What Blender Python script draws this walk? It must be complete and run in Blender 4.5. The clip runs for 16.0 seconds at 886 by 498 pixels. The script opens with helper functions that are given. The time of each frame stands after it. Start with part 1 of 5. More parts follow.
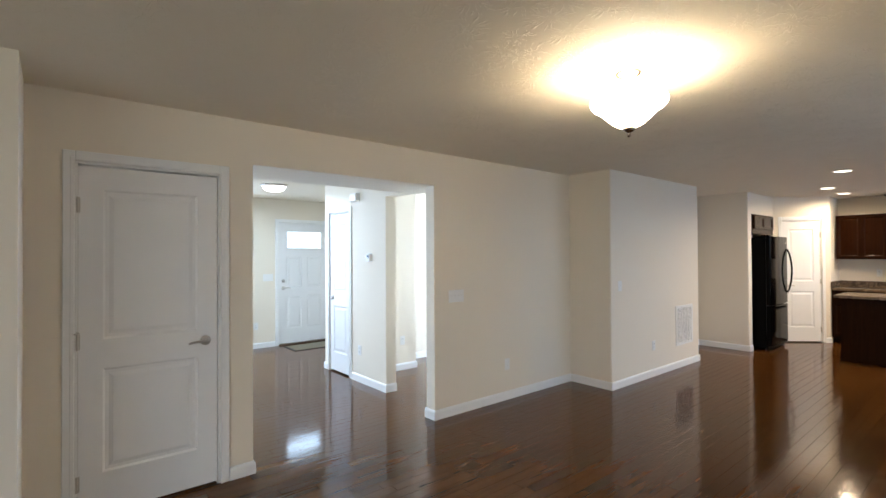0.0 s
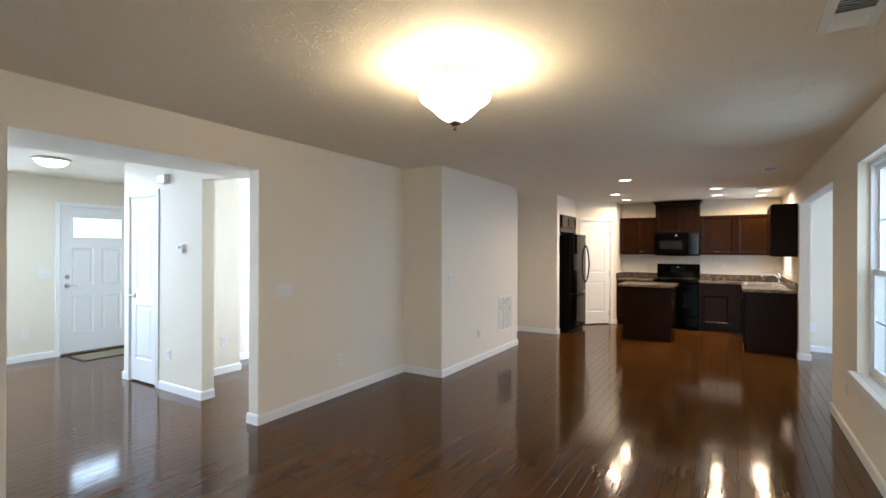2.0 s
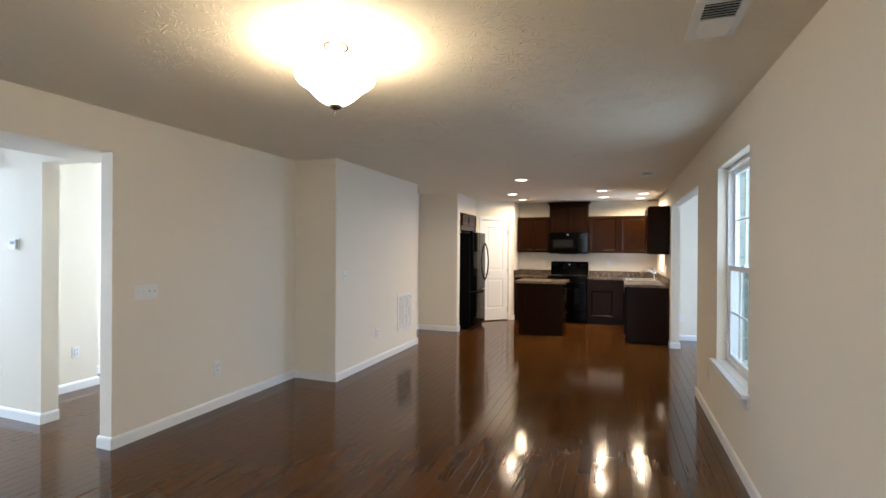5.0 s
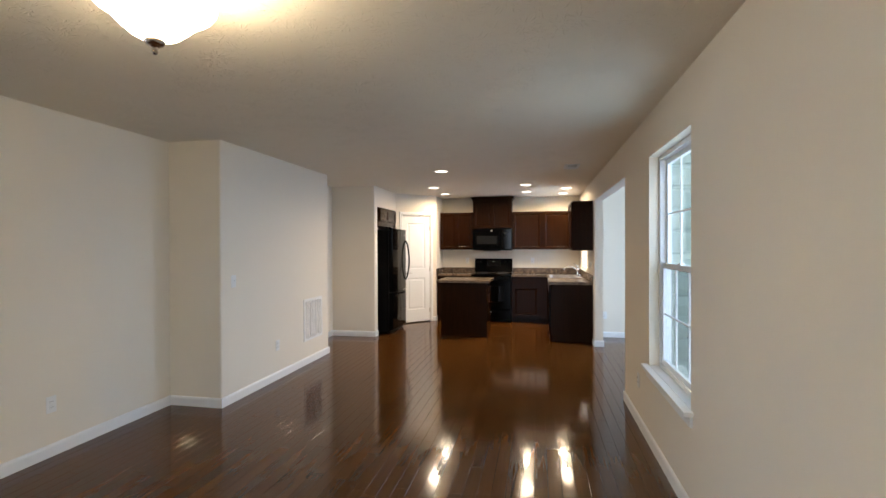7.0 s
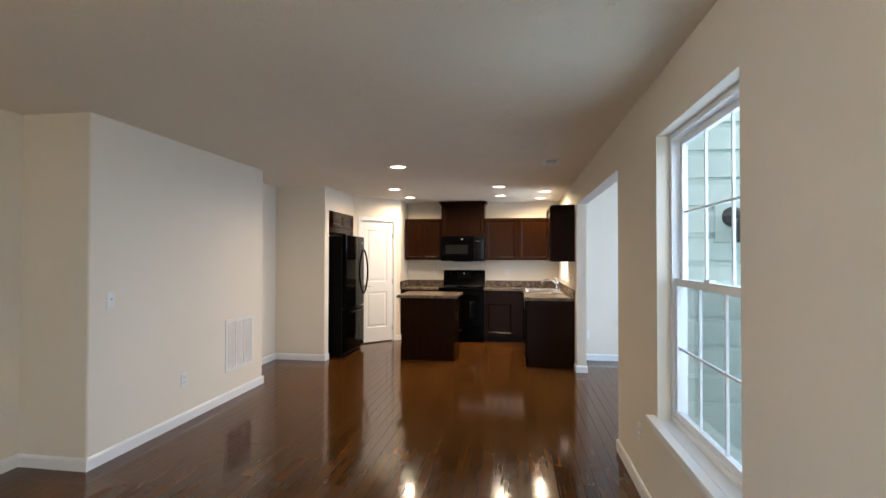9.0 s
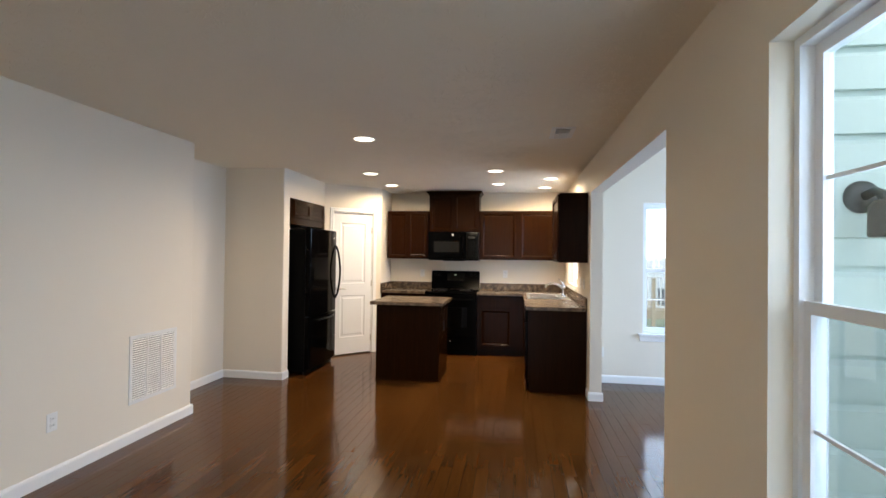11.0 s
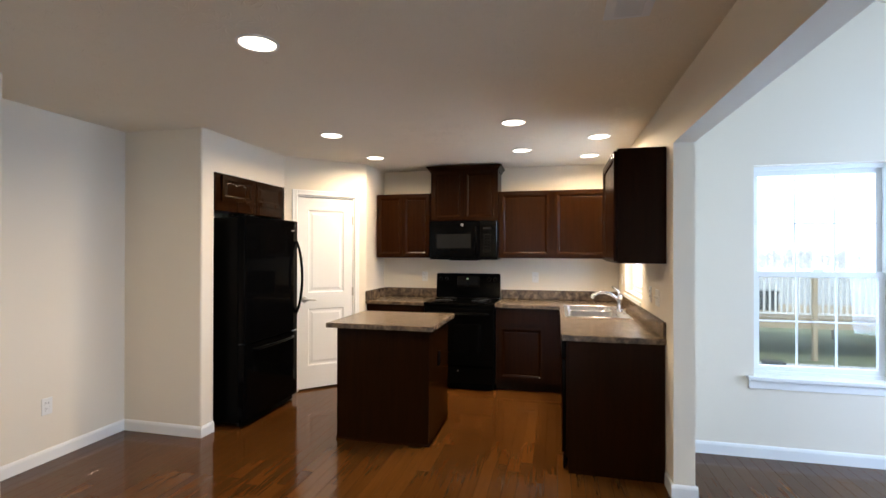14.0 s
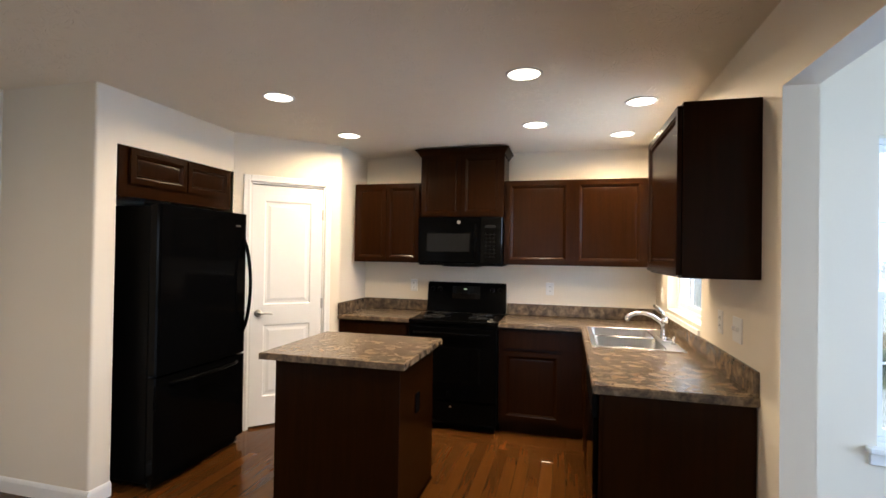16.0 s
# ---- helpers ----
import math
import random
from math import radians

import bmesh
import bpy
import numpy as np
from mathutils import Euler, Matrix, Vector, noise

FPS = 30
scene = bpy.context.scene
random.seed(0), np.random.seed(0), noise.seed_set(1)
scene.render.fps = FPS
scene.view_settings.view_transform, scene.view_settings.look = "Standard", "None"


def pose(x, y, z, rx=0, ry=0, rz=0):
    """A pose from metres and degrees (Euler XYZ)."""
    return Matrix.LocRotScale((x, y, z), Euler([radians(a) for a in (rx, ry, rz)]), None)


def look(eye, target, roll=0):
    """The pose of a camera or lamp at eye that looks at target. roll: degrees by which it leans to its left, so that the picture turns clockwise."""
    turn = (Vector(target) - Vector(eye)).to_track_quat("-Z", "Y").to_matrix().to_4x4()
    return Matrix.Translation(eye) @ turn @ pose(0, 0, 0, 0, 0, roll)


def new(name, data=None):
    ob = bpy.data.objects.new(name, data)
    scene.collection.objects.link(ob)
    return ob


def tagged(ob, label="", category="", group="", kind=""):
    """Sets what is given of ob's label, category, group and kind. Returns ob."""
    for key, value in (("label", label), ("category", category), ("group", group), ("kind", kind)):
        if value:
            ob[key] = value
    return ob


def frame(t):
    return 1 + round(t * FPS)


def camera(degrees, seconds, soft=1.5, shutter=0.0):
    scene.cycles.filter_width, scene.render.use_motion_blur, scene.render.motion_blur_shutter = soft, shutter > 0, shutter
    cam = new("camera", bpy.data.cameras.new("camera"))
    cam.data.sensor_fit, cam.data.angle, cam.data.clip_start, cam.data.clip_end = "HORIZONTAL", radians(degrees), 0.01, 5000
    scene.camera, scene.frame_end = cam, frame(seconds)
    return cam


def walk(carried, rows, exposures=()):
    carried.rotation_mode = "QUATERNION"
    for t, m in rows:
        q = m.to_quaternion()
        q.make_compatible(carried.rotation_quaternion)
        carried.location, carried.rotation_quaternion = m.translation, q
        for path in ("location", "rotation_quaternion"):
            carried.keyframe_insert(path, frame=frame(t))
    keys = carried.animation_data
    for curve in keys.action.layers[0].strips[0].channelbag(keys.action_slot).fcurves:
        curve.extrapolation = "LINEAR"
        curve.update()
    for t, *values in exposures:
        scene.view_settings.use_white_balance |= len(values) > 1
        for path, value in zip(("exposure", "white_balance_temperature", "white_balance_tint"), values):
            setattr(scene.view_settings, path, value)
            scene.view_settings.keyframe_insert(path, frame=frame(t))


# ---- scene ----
cam = camera(86.2, 16.0)

PATH = [
    (0, (-0.041, -0.147, 1.509), (-1.581, 1.128, 1.531), -0.3),
    (0.5, (-0.041, -0.108, 1.495), (-1.478, 1.284, 1.511), -0.3),
    (1, (-0.053, -0.08, 1.496), (-1.364, 1.431, 1.504), -0.2),
    (1.5, (-0.052, -0.047, 1.48), (-1.223, 1.574, 1.489), 0.1),
    (2, (-0.049, -0.037, 1.475), (-1.087, 1.672, 1.477), 0.2),
    (2.5, (-0.029, -0.032, 1.467), (-0.976, 1.73, 1.468), 0.3),
    (3, (-0.016, -0.019, 1.463), (-0.913, 1.769, 1.465), 0.4),
    (3.5, (-0.005, 0.005, 1.46), (-0.861, 1.812, 1.468), 0.5),
    (4, (-0.007, 0.042, 1.46), (-0.814, 1.872, 1.47), 0.6),
    (6.5, (-0.05, 0.573, 1.472), (-0.522, 2.516, 1.451), -0.2),
    (7, (-0.063, 0.788, 1.473), (-0.454, 2.749, 1.458), -0.2),
    (7.5, (-0.08, 1.023, 1.469), (-0.385, 3.0, 1.465), -0.2),
    (8, (-0.05, 1.271, 1.458), (-0.332, 3.251, 1.469), -0.2),
    (8.5, (-0.016, 1.535, 1.466), (-0.308, 3.513, 1.487), -0.2),
    (9, (-0.018, 1.788, 1.459), (-0.319, 3.765, 1.489), 0.1),
    (11.5, (0.006, 3.287, 1.468), (-0.298, 5.263, 1.484), 0.8),
    (12, (0.027, 3.608, 1.485), (-0.306, 5.58, 1.489), 0.5),
    (12.5, (0.036, 3.925, 1.475), (-0.35, 5.887, 1.469), 0.4),
    (13, (0.058, 4.248, 1.471), (-0.367, 6.202, 1.467), 0.2),
    (13.5, (0.075, 4.571, 1.478), (-0.371, 6.521, 1.478), -0.0),
    (14, (0.067, 4.889, 1.469), (-0.395, 6.834, 1.477), 0.1),
    (14.5, (0.044, 5.193, 1.48), (-0.413, 7.14, 1.495), 0.3),
    (15, (0.027, 5.48, 1.48), (-0.434, 7.426, 1.498), 0.5),
    (15.5, (0.019, 5.729, 1.476), (-0.467, 7.669, 1.495), 0.7),
    (16, (-0.013, 5.949, 1.478), (-0.518, 7.884, 1.497), 0.9),
]
walk(cam, [(t, look(eye, target, roll)) for t, eye, target, roll in PATH])

# ---- world, sun, daylight through seen and unseen openings, exposure ----
scene.view_settings.exposure = 0.0
world = bpy.data.worlds.new("overcast_sky")
scene.world = world
world.use_nodes = True
wn = world.node_tree
sky = wn.nodes.new("ShaderNodeTexSky")
sky.sky_type = 'NISHITA'
sky.sun_disc = False
sky.sun_elevation = radians(38)
sky.sun_rotation = radians(200)
sky.air_density, sky.dust_density, sky.ozone_density = 1.0, 5.0, 0.6
wn.links.new(sky.outputs[0], wn.nodes["Background"].inputs[0])
wn.nodes["Background"].inputs[1].default_value = 0.15

sun_data = bpy.data.lights.new("sun", "SUN")
sun_data.energy, sun_data.angle, sun_data.color = 3.0, radians(20), (0.88, 0.94, 1.0)
sun_lamp = new("sun", sun_data)
sun_lamp.matrix_world = look((-8, -20, 22), (0, 0, 0))

DAY = (0.54, 0.69, 1.0)
HALL_DAY = (0.52, 0.70, 1.0)
NOOK_DAY = (0.44, 0.635, 1.0)
WARM = (1.0, 0.82, 0.57)
REAR_FILL = (0.80, 0.86, 1.0)
SOFT_WARM = (1.0, 0.78, 0.53)

HALL_LAMP = (0.58, 0.78, 1.0)
LAMP_W, CAN_W, DOME_W = 23.0, 17.0, 45.0        # bowl lamp, each can, hall dome

EX_LITE = -7.99


def daylight_panel(eye, target, width, height, watts, color=DAY):
    """Sky light standing in a window's opening, or added in an opening out of view."""
    data = bpy.data.lights.new("daylight_panel", "AREA")
    data.shape, data.size, data.size_y, data.energy, data.color = 'RECTANGLE', width, height, watts, color
    ob = new("daylight_panel", data)
    ob.matrix_world = look(eye, target)
    return ob


daylight_panel((1.05, 4.04, 1.35), (-2, 4.04, 1.1), 0.95, 1.5, 15)        # living room window
daylight_panel((1.90, 8.92, 1.35), (1.9, 4, 1.0), 0.85, 1.45, 22, NOOK_DAY)         # breakfast nook windows
daylight_panel((2.92, 8.92, 1.35), (2.9, 4, 1.0), 0.85, 1.45, 22, NOOK_DAY)
daylight_panel((4.10, 7.0, 1.45), (2.2, 8.7, 1.1), 2.1, 1.9, 118, NOOK_DAY)           # added in the nook's unseen side, tilted to brighten the back wall
daylight_panel((1.05, 9.47, 1.6), (-2, 9.47, 1.8), 0.9, 1.0, 32)          # kitchen window
daylight_panel((-8.05, 0.9, 1.5), (-4, 0.9, 1.1), 1.8, 1.5, 85, HALL_DAY)          # added hall fill, from an unseen gap in the entry wall
daylight_panel((-4.55, 6.60, 1.5), (-4.7, 3, 1.2), 1.5, 1.5, 210, HALL_DAY)           # added fill behind the hall wall, its source out of view
daylight_panel((-0.5, -2.9, 1.2), (-2.0, 1.5, 0.9), 1.8, 1.9, 22, REAR_FILL)           # added fill from an unseen opening behind the start
daylight_panel((EX_LITE, 3.23, 1.76), (-3.0, 2.95, 1.3), 0.60, 0.26, 6, HALL_DAY)   # front door light
daylight_panel((-6.2, -2.1, 1.4), (-6.2, 3, 1.2), 2.2, 1.6, 70, HALL_DAY)          # added fill from the hall's unseen south side

# ---- materials ----
def material(name, color, rough=0.5, metal=0.0, var=0.0, scale=6.0, bump=0.0, bump_scale=200.0, spec=0.5, coat=0.0):
    """A node material with two-scale colour variation and fine relief."""
    m = bpy.data.materials.new(name)
    m.use_nodes = True
    nt = m.node_tree
    b = nt.nodes["Principled BSDF"]
    b.inputs["Roughness"].default_value = rough
    b.inputs["Metallic"].default_value = metal
    b.inputs["Specular IOR Level"].default_value = spec
    b.inputs["Coat Weight"].default_value = coat
    b.inputs["Base Color"].default_value = (*color, 1)
    geo = nt.nodes.new("ShaderNodeNewGeometry")
    if var:
        n1 = nt.nodes.new("ShaderNodeTexNoise")
        n1.inputs["Scale"].default_value = scale
        n1.inputs["Detail"].default_value = 6
        nt.links.new(geo.outputs["Position"], n1.inputs["Vector"])
        mix = nt.nodes.new("ShaderNodeMixRGB")
        mix.inputs[1].default_value = (*[c * (1 - var) for c in color], 1)
        mix.inputs[2].default_value = (*[min(1, c * (1 + var)) for c in color], 1)
        nt.links.new(n1.outputs["Fac"], mix.inputs[0])
        nt.links.new(mix.outputs[0], b.inputs["Base Color"])
        r = nt.nodes.new("ShaderNodeMapRange")
        r.inputs["To Min"].default_value = max(0.02, rough * 0.85)
        r.inputs["To Max"].default_value = min(1, rough * 1.15)
        nt.links.new(n1.outputs["Fac"], r.inputs["Value"])
        nt.links.new(r.outputs[0], b.inputs["Roughness"])
    if bump:
        n2 = nt.nodes.new("ShaderNodeTexNoise")
        n2.inputs["Scale"].default_value = bump_scale
        n2.inputs["Detail"].default_value = 3
        nt.links.new(geo.outputs["Position"], n2.inputs["Vector"])
        bp = nt.nodes.new("ShaderNodeBump")
        bp.inputs["Strength"].default_value = bump
        bp.inputs["Distance"].default_value = 0.002
        nt.links.new(n2.outputs["Fac"], bp.inputs["Height"])
        nt.links.new(bp.outputs[0], b.inputs["Normal"])
    return m


def emitter(name, color, strength):
    m = bpy.data.materials.new(name)
    m.use_nodes = True
    b = m.node_tree.nodes["Principled BSDF"]
    b.inputs["Base Color"].default_value = (0.8, 0.8, 0.8, 1)
    b.inputs["Emission Color"].default_value = (*color, 1)
    b.inputs["Emission Strength"].default_value = strength
    return m


def math_node(nt, op, a, b=None, c=None):
    n = nt.nodes.new("ShaderNodeMath")
    n.operation = op
    for k, v in enumerate((a, b, c)):
        if v is None:
            continue
        if isinstance(v, (int, float)):
            n.inputs[k].default_value = v
        else:
            nt.links.new(v, n.inputs[k])
    return n.outputs[0]


WALL = material("wall_paint", (0.79, 0.717, 0.596), 0.62, var=0.015, scale=1.3, bump=0.12, bump_scale=260)
TRIM = material("trim_paint", (0.82, 0.82, 0.80), 0.35, var=0.015, scale=3)
DOOR = material("door_paint", (0.80, 0.80, 0.79), 0.38, var=0.02, scale=4, bump=0.05, bump_scale=90)
PLATE = material("white_plastic", (0.80, 0.79, 0.76), 0.35, var=0.01)
VINYL = material("window_vinyl", (0.84, 0.85, 0.85), 0.3, var=0.01)
NICKEL = material("brushed_nickel", (0.55, 0.52, 0.48), 0.3, 1.0, var=0.04, scale=60)
LAMP_METAL = material("aged_nickel", (0.50, 0.42, 0.33), 0.25, 1.0, var=0.05, scale=40)
CHROME = material("chrome", (0.75, 0.75, 0.76), 0.12, 1.0)
STEEL = material("stainless_steel", (0.50, 0.50, 0.49), 0.30, 1.0, var=0.04, scale=12)
BLACK = material("black_enamel", (0.0015, 0.0015, 0.0016), 0.08, var=0.05, scale=8, spec=0.055)
BLACK_TEX = material("black_textured_panel", (0.002, 0.002, 0.002), 0.35, var=0.08, scale=20, bump=0.15, bump_scale=700, spec=0.05)
BLACK_GLASS = material("black_glass", (0.002, 0.002, 0.002), 0.05, spec=0.2)
GREY_GLASS = material("oven_window_glass", (0.010, 0.010, 0.010), 0.15, spec=0.2)
BUTTON = material("dim_printed_buttons", (0.005, 0.005, 0.005), 0.3, spec=0.1)
GREY = material("duct_shadow_grey", (0.17, 0.165, 0.16), 0.8, var=0.1)
DARK = material("dark_gap", (0.015, 0.012, 0.01), 0.8, var=0.2)
COIL = material("heating_coil_metal", (0.03, 0.03, 0.03), 0.28, 0.8, var=0.1, scale=30)
RUBBER = material("dark_rubber", (0.02, 0.02, 0.02), 0.7, var=0.1)
BRONZE = material("threshold_bronze", (0.10, 0.06, 0.035), 0.45, 0.3, var=0.15, scale=14)
MAT_TAN = material("coir_mat", (0.20, 0.17, 0.12), 0.95, var=0.3, scale=80, bump=0.5, bump_scale=300)
GREEN_LED = emitter("clock_digits", (0.6, 1.0, 0.35), 0.22)


def cabinet_wood():
    m = material("espresso_cherry", (0.03, 0.009, 0.004), 0.22, spec=0.075)
    nt = m.node_tree
    b = nt.nodes["Principled BSDF"]
    tc = nt.nodes.new("ShaderNodeTexCoord")
    mp = nt.nodes.new("ShaderNodeMapping")
    mp.inputs["Scale"].default_value = (38, 38, 2.4)
    nt.links.new(tc.outputs["Object"], mp.inputs[0])
    n = nt.nodes.new("ShaderNodeTexNoise")
    n.inputs["Scale"].default_value = 1.0
    n.inputs["Detail"].default_value = 8
    n.inputs["Distortion"].default_value = 0.6
    nt.links.new(mp.outputs[0], n.inputs["Vector"])
    r = nt.nodes.new("ShaderNodeValToRGB")
    r.color_ramp.elements[0].position, r.color_ramp.elements[0].color = 0.25, (0.0100, 0.0032, 0.0007, 1)
    r.color_ramp.elements[1].position, r.color_ramp.elements[1].color = 0.8, (0.0185, 0.0056, 0.0011, 1)
    nt.links.new(n.outputs["Fac"], r.inputs[0])
    nt.links.new(r.outputs[0], b.inputs["Base Color"])
    return m


CAB = cabinet_wood()


def laminate():
    m = material("granite_look_laminate", (0.3, 0.25, 0.2), 0.27, spec=0.42)
    nt = m.node_tree
    b = nt.nodes["Principled BSDF"]
    geo = nt.nodes.new("ShaderNodeNewGeometry")
    n = nt.nodes.new("ShaderNodeTexNoise")
    n.inputs["Scale"].default_value, n.inputs["Detail"].default_value = 17, 9
    n.inputs["Roughness"].default_value, n.inputs["Distortion"].default_value = 0.66, 0.25
    nt.links.new(geo.outputs["Position"], n.inputs["Vector"])
    r = nt.nodes.new("ShaderNodeValToRGB")
    e = r.color_ramp.elements
    e[0].position, e[0].color = 0.32, (0.040, 0.029, 0.021, 1)
    e[1].position, e[1].color = 0.72, (0.27, 0.205, 0.132, 1)
    k = e.new(0.46)
    k.color = (0.092, 0.065, 0.045, 1)
    k = e.new(0.57)
    k.color = (0.165, 0.117, 0.073, 1)
    nt.links.new(n.outputs["Fac"], r.inputs[0])
    nt.links.new(r.outputs[0], b.inputs["Base Color"])
    return m


LAM = laminate()


def floor_wood():
    """Glossy dark-stained strip floor; each strip has its own tone and grain offset."""
    m = material("dark_stained_hardwood", (0.1, 0.04, 0.02), 0.16, spec=0.27)
    nt = m.node_tree
    b = nt.nodes["Principled BSDF"]
    geo = nt.nodes.new("ShaderNodeNewGeometry")
    oi = nt.nodes.new("ShaderNodeObjectInfo")
    rnd = math_node(nt, 'FRACT', math_node(nt, 'ADD', math_node(nt, 'MULTIPLY', oi.outputs["Random"], 7.31), math_node(nt, 'MULTIPLY', geo.outputs["Random Per Island"], 5.17)))
    off = nt.nodes.new("ShaderNodeCombineXYZ")
    nt.links.new(math_node(nt, 'MULTIPLY', rnd, 37.0), off.inputs[0])
    nt.links.new(math_node(nt, 'MULTIPLY', rnd, 91.0), off.inputs[1])
    add = nt.nodes.new("ShaderNodeVectorMath")
    nt.links.new(geo.outputs["Position"], add.inputs[0])
    nt.links.new(off.outputs[0], add.inputs[1])
    mp = nt.nodes.new("ShaderNodeMapping")
    mp.inputs["Scale"].default_value = (55, 3.2, 20)
    nt.links.new(add.outputs[0], mp.inputs[0])
    n = nt.nodes.new("ShaderNodeTexNoise")
    n.inputs["Scale"].default_value, n.inputs["Detail"].default_value, n.inputs["Distortion"].default_value = 1.0, 4, 0.3
    nt.links.new(mp.outputs[0], n.inputs["Vector"])
    fac = math_node(nt, 'ADD', math_node(nt, 'ADD', math_node(nt, 'MULTIPLY', n.outputs["Fac"], 0.22), 0.28), math_node(nt, 'MULTIPLY', rnd, 0.15))
    mp2 = nt.nodes.new("ShaderNodeMapping")
    mp2.inputs["Scale"].default_value = (16, 1.6, 1)
    nt.links.new(add.outputs[0], mp2.inputs[0])
    blot = nt.nodes.new("ShaderNodeTexNoise")
    blot.inputs["Scale"].default_value, blot.inputs["Detail"].default_value = 1.0, 4
    nt.links.new(mp2.outputs[0], blot.inputs["Vector"])
    fac = math_node(nt, 'ADD', fac, math_node(nt, 'MULTIPLY', math_node(nt, 'SUBTRACT', blot.outputs["Fac"], 0.5), 0.24))
    r = nt.nodes.new("ShaderNodeValToRGB")
    e = r.color_ramp.elements
    e[0].position, e[0].color = 0.22, (0.030, 0.0108, 0.0028, 1)
    e[1].position, e[1].color = 0.85, (0.150, 0.060, 0.0135, 1)
    k = e.new(0.5)
    k.color = (0.084, 0.0315, 0.0070, 1)
    nt.links.new(fac, r.inputs[0])
    nt.links.new(r.outputs[0], b.inputs["Base Color"])
    rr = nt.nodes.new("ShaderNodeMapRange")
    rr.inputs["To Min"].default_value, rr.inputs["To Max"].default_value = 0.08, 0.135
    nt.links.new(n.outputs["Fac"], rr.inputs["Value"])
    nt.links.new(rr.outputs[0], b.inputs["Roughness"])
    n3 = nt.nodes.new("ShaderNodeTexNoise")
    n3.inputs["Scale"].default_value, n3.inputs["Detail"].default_value = 1.0, 2
    mp3 = nt.nodes.new("ShaderNodeMapping")
    mp3.inputs["Scale"].default_value = (11.0, 5.0, 1.0)
    nt.links.new(add.outputs[0], mp3.inputs[0])
    nt.links.new(mp3.outputs[0], n3.inputs["Vector"])
    bp = nt.nodes.new("ShaderNodeBump")
    bp.inputs["Strength"].default_value, bp.inputs["Distance"].default_value = 0.15, 0.004
    hgt = math_node(nt, 'ADD', n3.outputs["Fac"], math_node(nt, 'MULTIPLY', n.outputs["Fac"], 0.015))
    nt.links.new(hgt, bp.inputs["Height"])
    nt.links.new(bp.outputs[0], b.inputs["Normal"])
    return m


FLOOR = floor_wood()


def stomped_plaster():
    """Ceiling paint over a stomp-brush texture: bursts of thin ridges round scattered centres."""
    m = material("stomped_ceiling", (0.83, 0.75, 0.61), 0.75)
    nt = m.node_tree
    b = nt.nodes["Principled BSDF"]
    geo = nt.nodes.new("ShaderNodeNewGeometry")
    heights = []
    for shift, sc in ((0.0, 4.2), (13.7, 4.9)):
        sh = nt.nodes.new("ShaderNodeVectorMath")
        sh.inputs[1].default_value = (shift, shift * 0.37, 0)
        nt.links.new(geo.outputs["Position"], sh.inputs[0])
        v = nt.nodes.new("ShaderNodeTexVoronoi")
        v.voronoi_dimensions = '2D'
        v.inputs["Scale"].default_value = sc
        nt.links.new(sh.outputs[0], v.inputs["Vector"])
        d = nt.nodes.new("ShaderNodeVectorMath")
        d.operation = 'SUBTRACT'
        nt.links.new(sh.outputs[0], d.inputs[0])
        nt.links.new(v.outputs["Position"], d.inputs[1])
        s = nt.nodes.new("ShaderNodeSeparateXYZ")
        nt.links.new(d.outputs[0], s.inputs[0])
        ang = math_node(nt, 'ARCTAN2', s.outputs[1], s.outputs[0])
        col = nt.nodes.new("ShaderNodeSeparateColor")
        nt.links.new(v.outputs["Color"], col.inputs[0])
        # noise round the circle gives uneven spikes, a second one breaks them along their length
        cv = nt.nodes.new("ShaderNodeCombineXYZ")
        nt.links.new(math_node(nt, 'MULTIPLY', math_node(nt, 'COSINE', ang), 4.5), cv.inputs[0])
        nt.links.new(math_node(nt, 'MULTIPLY', math_node(nt, 'SINE', ang), 4.5), cv.inputs[1])
        nt.links.new(math_node(nt, 'ADD', math_node(nt, 'MULTIPLY', col.outputs[0], 50.0), math_node(nt, 'MULTIPLY', v.outputs["Distance"], 2.2)), cv.inputs[2])
        n = nt.nodes.new("ShaderNodeTexNoise")
        n.inputs["Scale"].default_value, n.inputs["Detail"].default_value = 1.6, 1.0
        nt.links.new(cv.outputs[0], n.inputs["Vector"])
        spike = nt.nodes.new("ShaderNodeMapRange")
        spike.interpolation_type = 'SMOOTHSTEP'
        spike.inputs["From Min"].default_value, spike.inputs["From Max"].default_value = 0.59, 0.68
        nt.links.new(n.outputs["Fac"], spike.inputs["Value"])
        rim = nt.nodes.new("ShaderNodeMapRange")
        rim.interpolation_type = 'SMOOTHSTEP'
        rim.inputs["From Min"].default_value, rim.inputs["From Max"].default_value = 0.55, 0.3
        nt.links.new(v.outputs["Distance"], rim.inputs["Value"])
        core = nt.nodes.new("ShaderNodeMapRange")
        core.interpolation_type = 'SMOOTHSTEP'
        core.inputs["From Min"].default_value, core.inputs["From Max"].default_value = 0.04, 0.16
        nt.links.new(v.outputs["Distance"], core.inputs["Value"])
        heights.append(math_node(nt, 'MULTIPLY', math_node(nt, 'MULTIPLY', spike.outputs[0], rim.outputs[0]), core.outputs[0]))
    h = math_node(nt, 'MAXIMUM', heights[0], heights[1])
    fine = nt.nodes.new("ShaderNodeTexNoise")
    fine.inputs["Scale"].default_value = 60
    nt.links.new(geo.outputs["Position"], fine.inputs["Vector"])
    h = math_node(nt, 'ADD', h, math_node(nt, 'MULTIPLY', fine.outputs["Fac"], 0.02))
    bp = nt.nodes.new("ShaderNodeBump")
    bp.inputs["Strength"].default_value, bp.inputs["Distance"].default_value = 0.65, 0.0065
    nt.links.new(h, bp.inputs["Height"])
    nt.links.new(bp.outputs[0], b.inputs["Normal"])
    return m


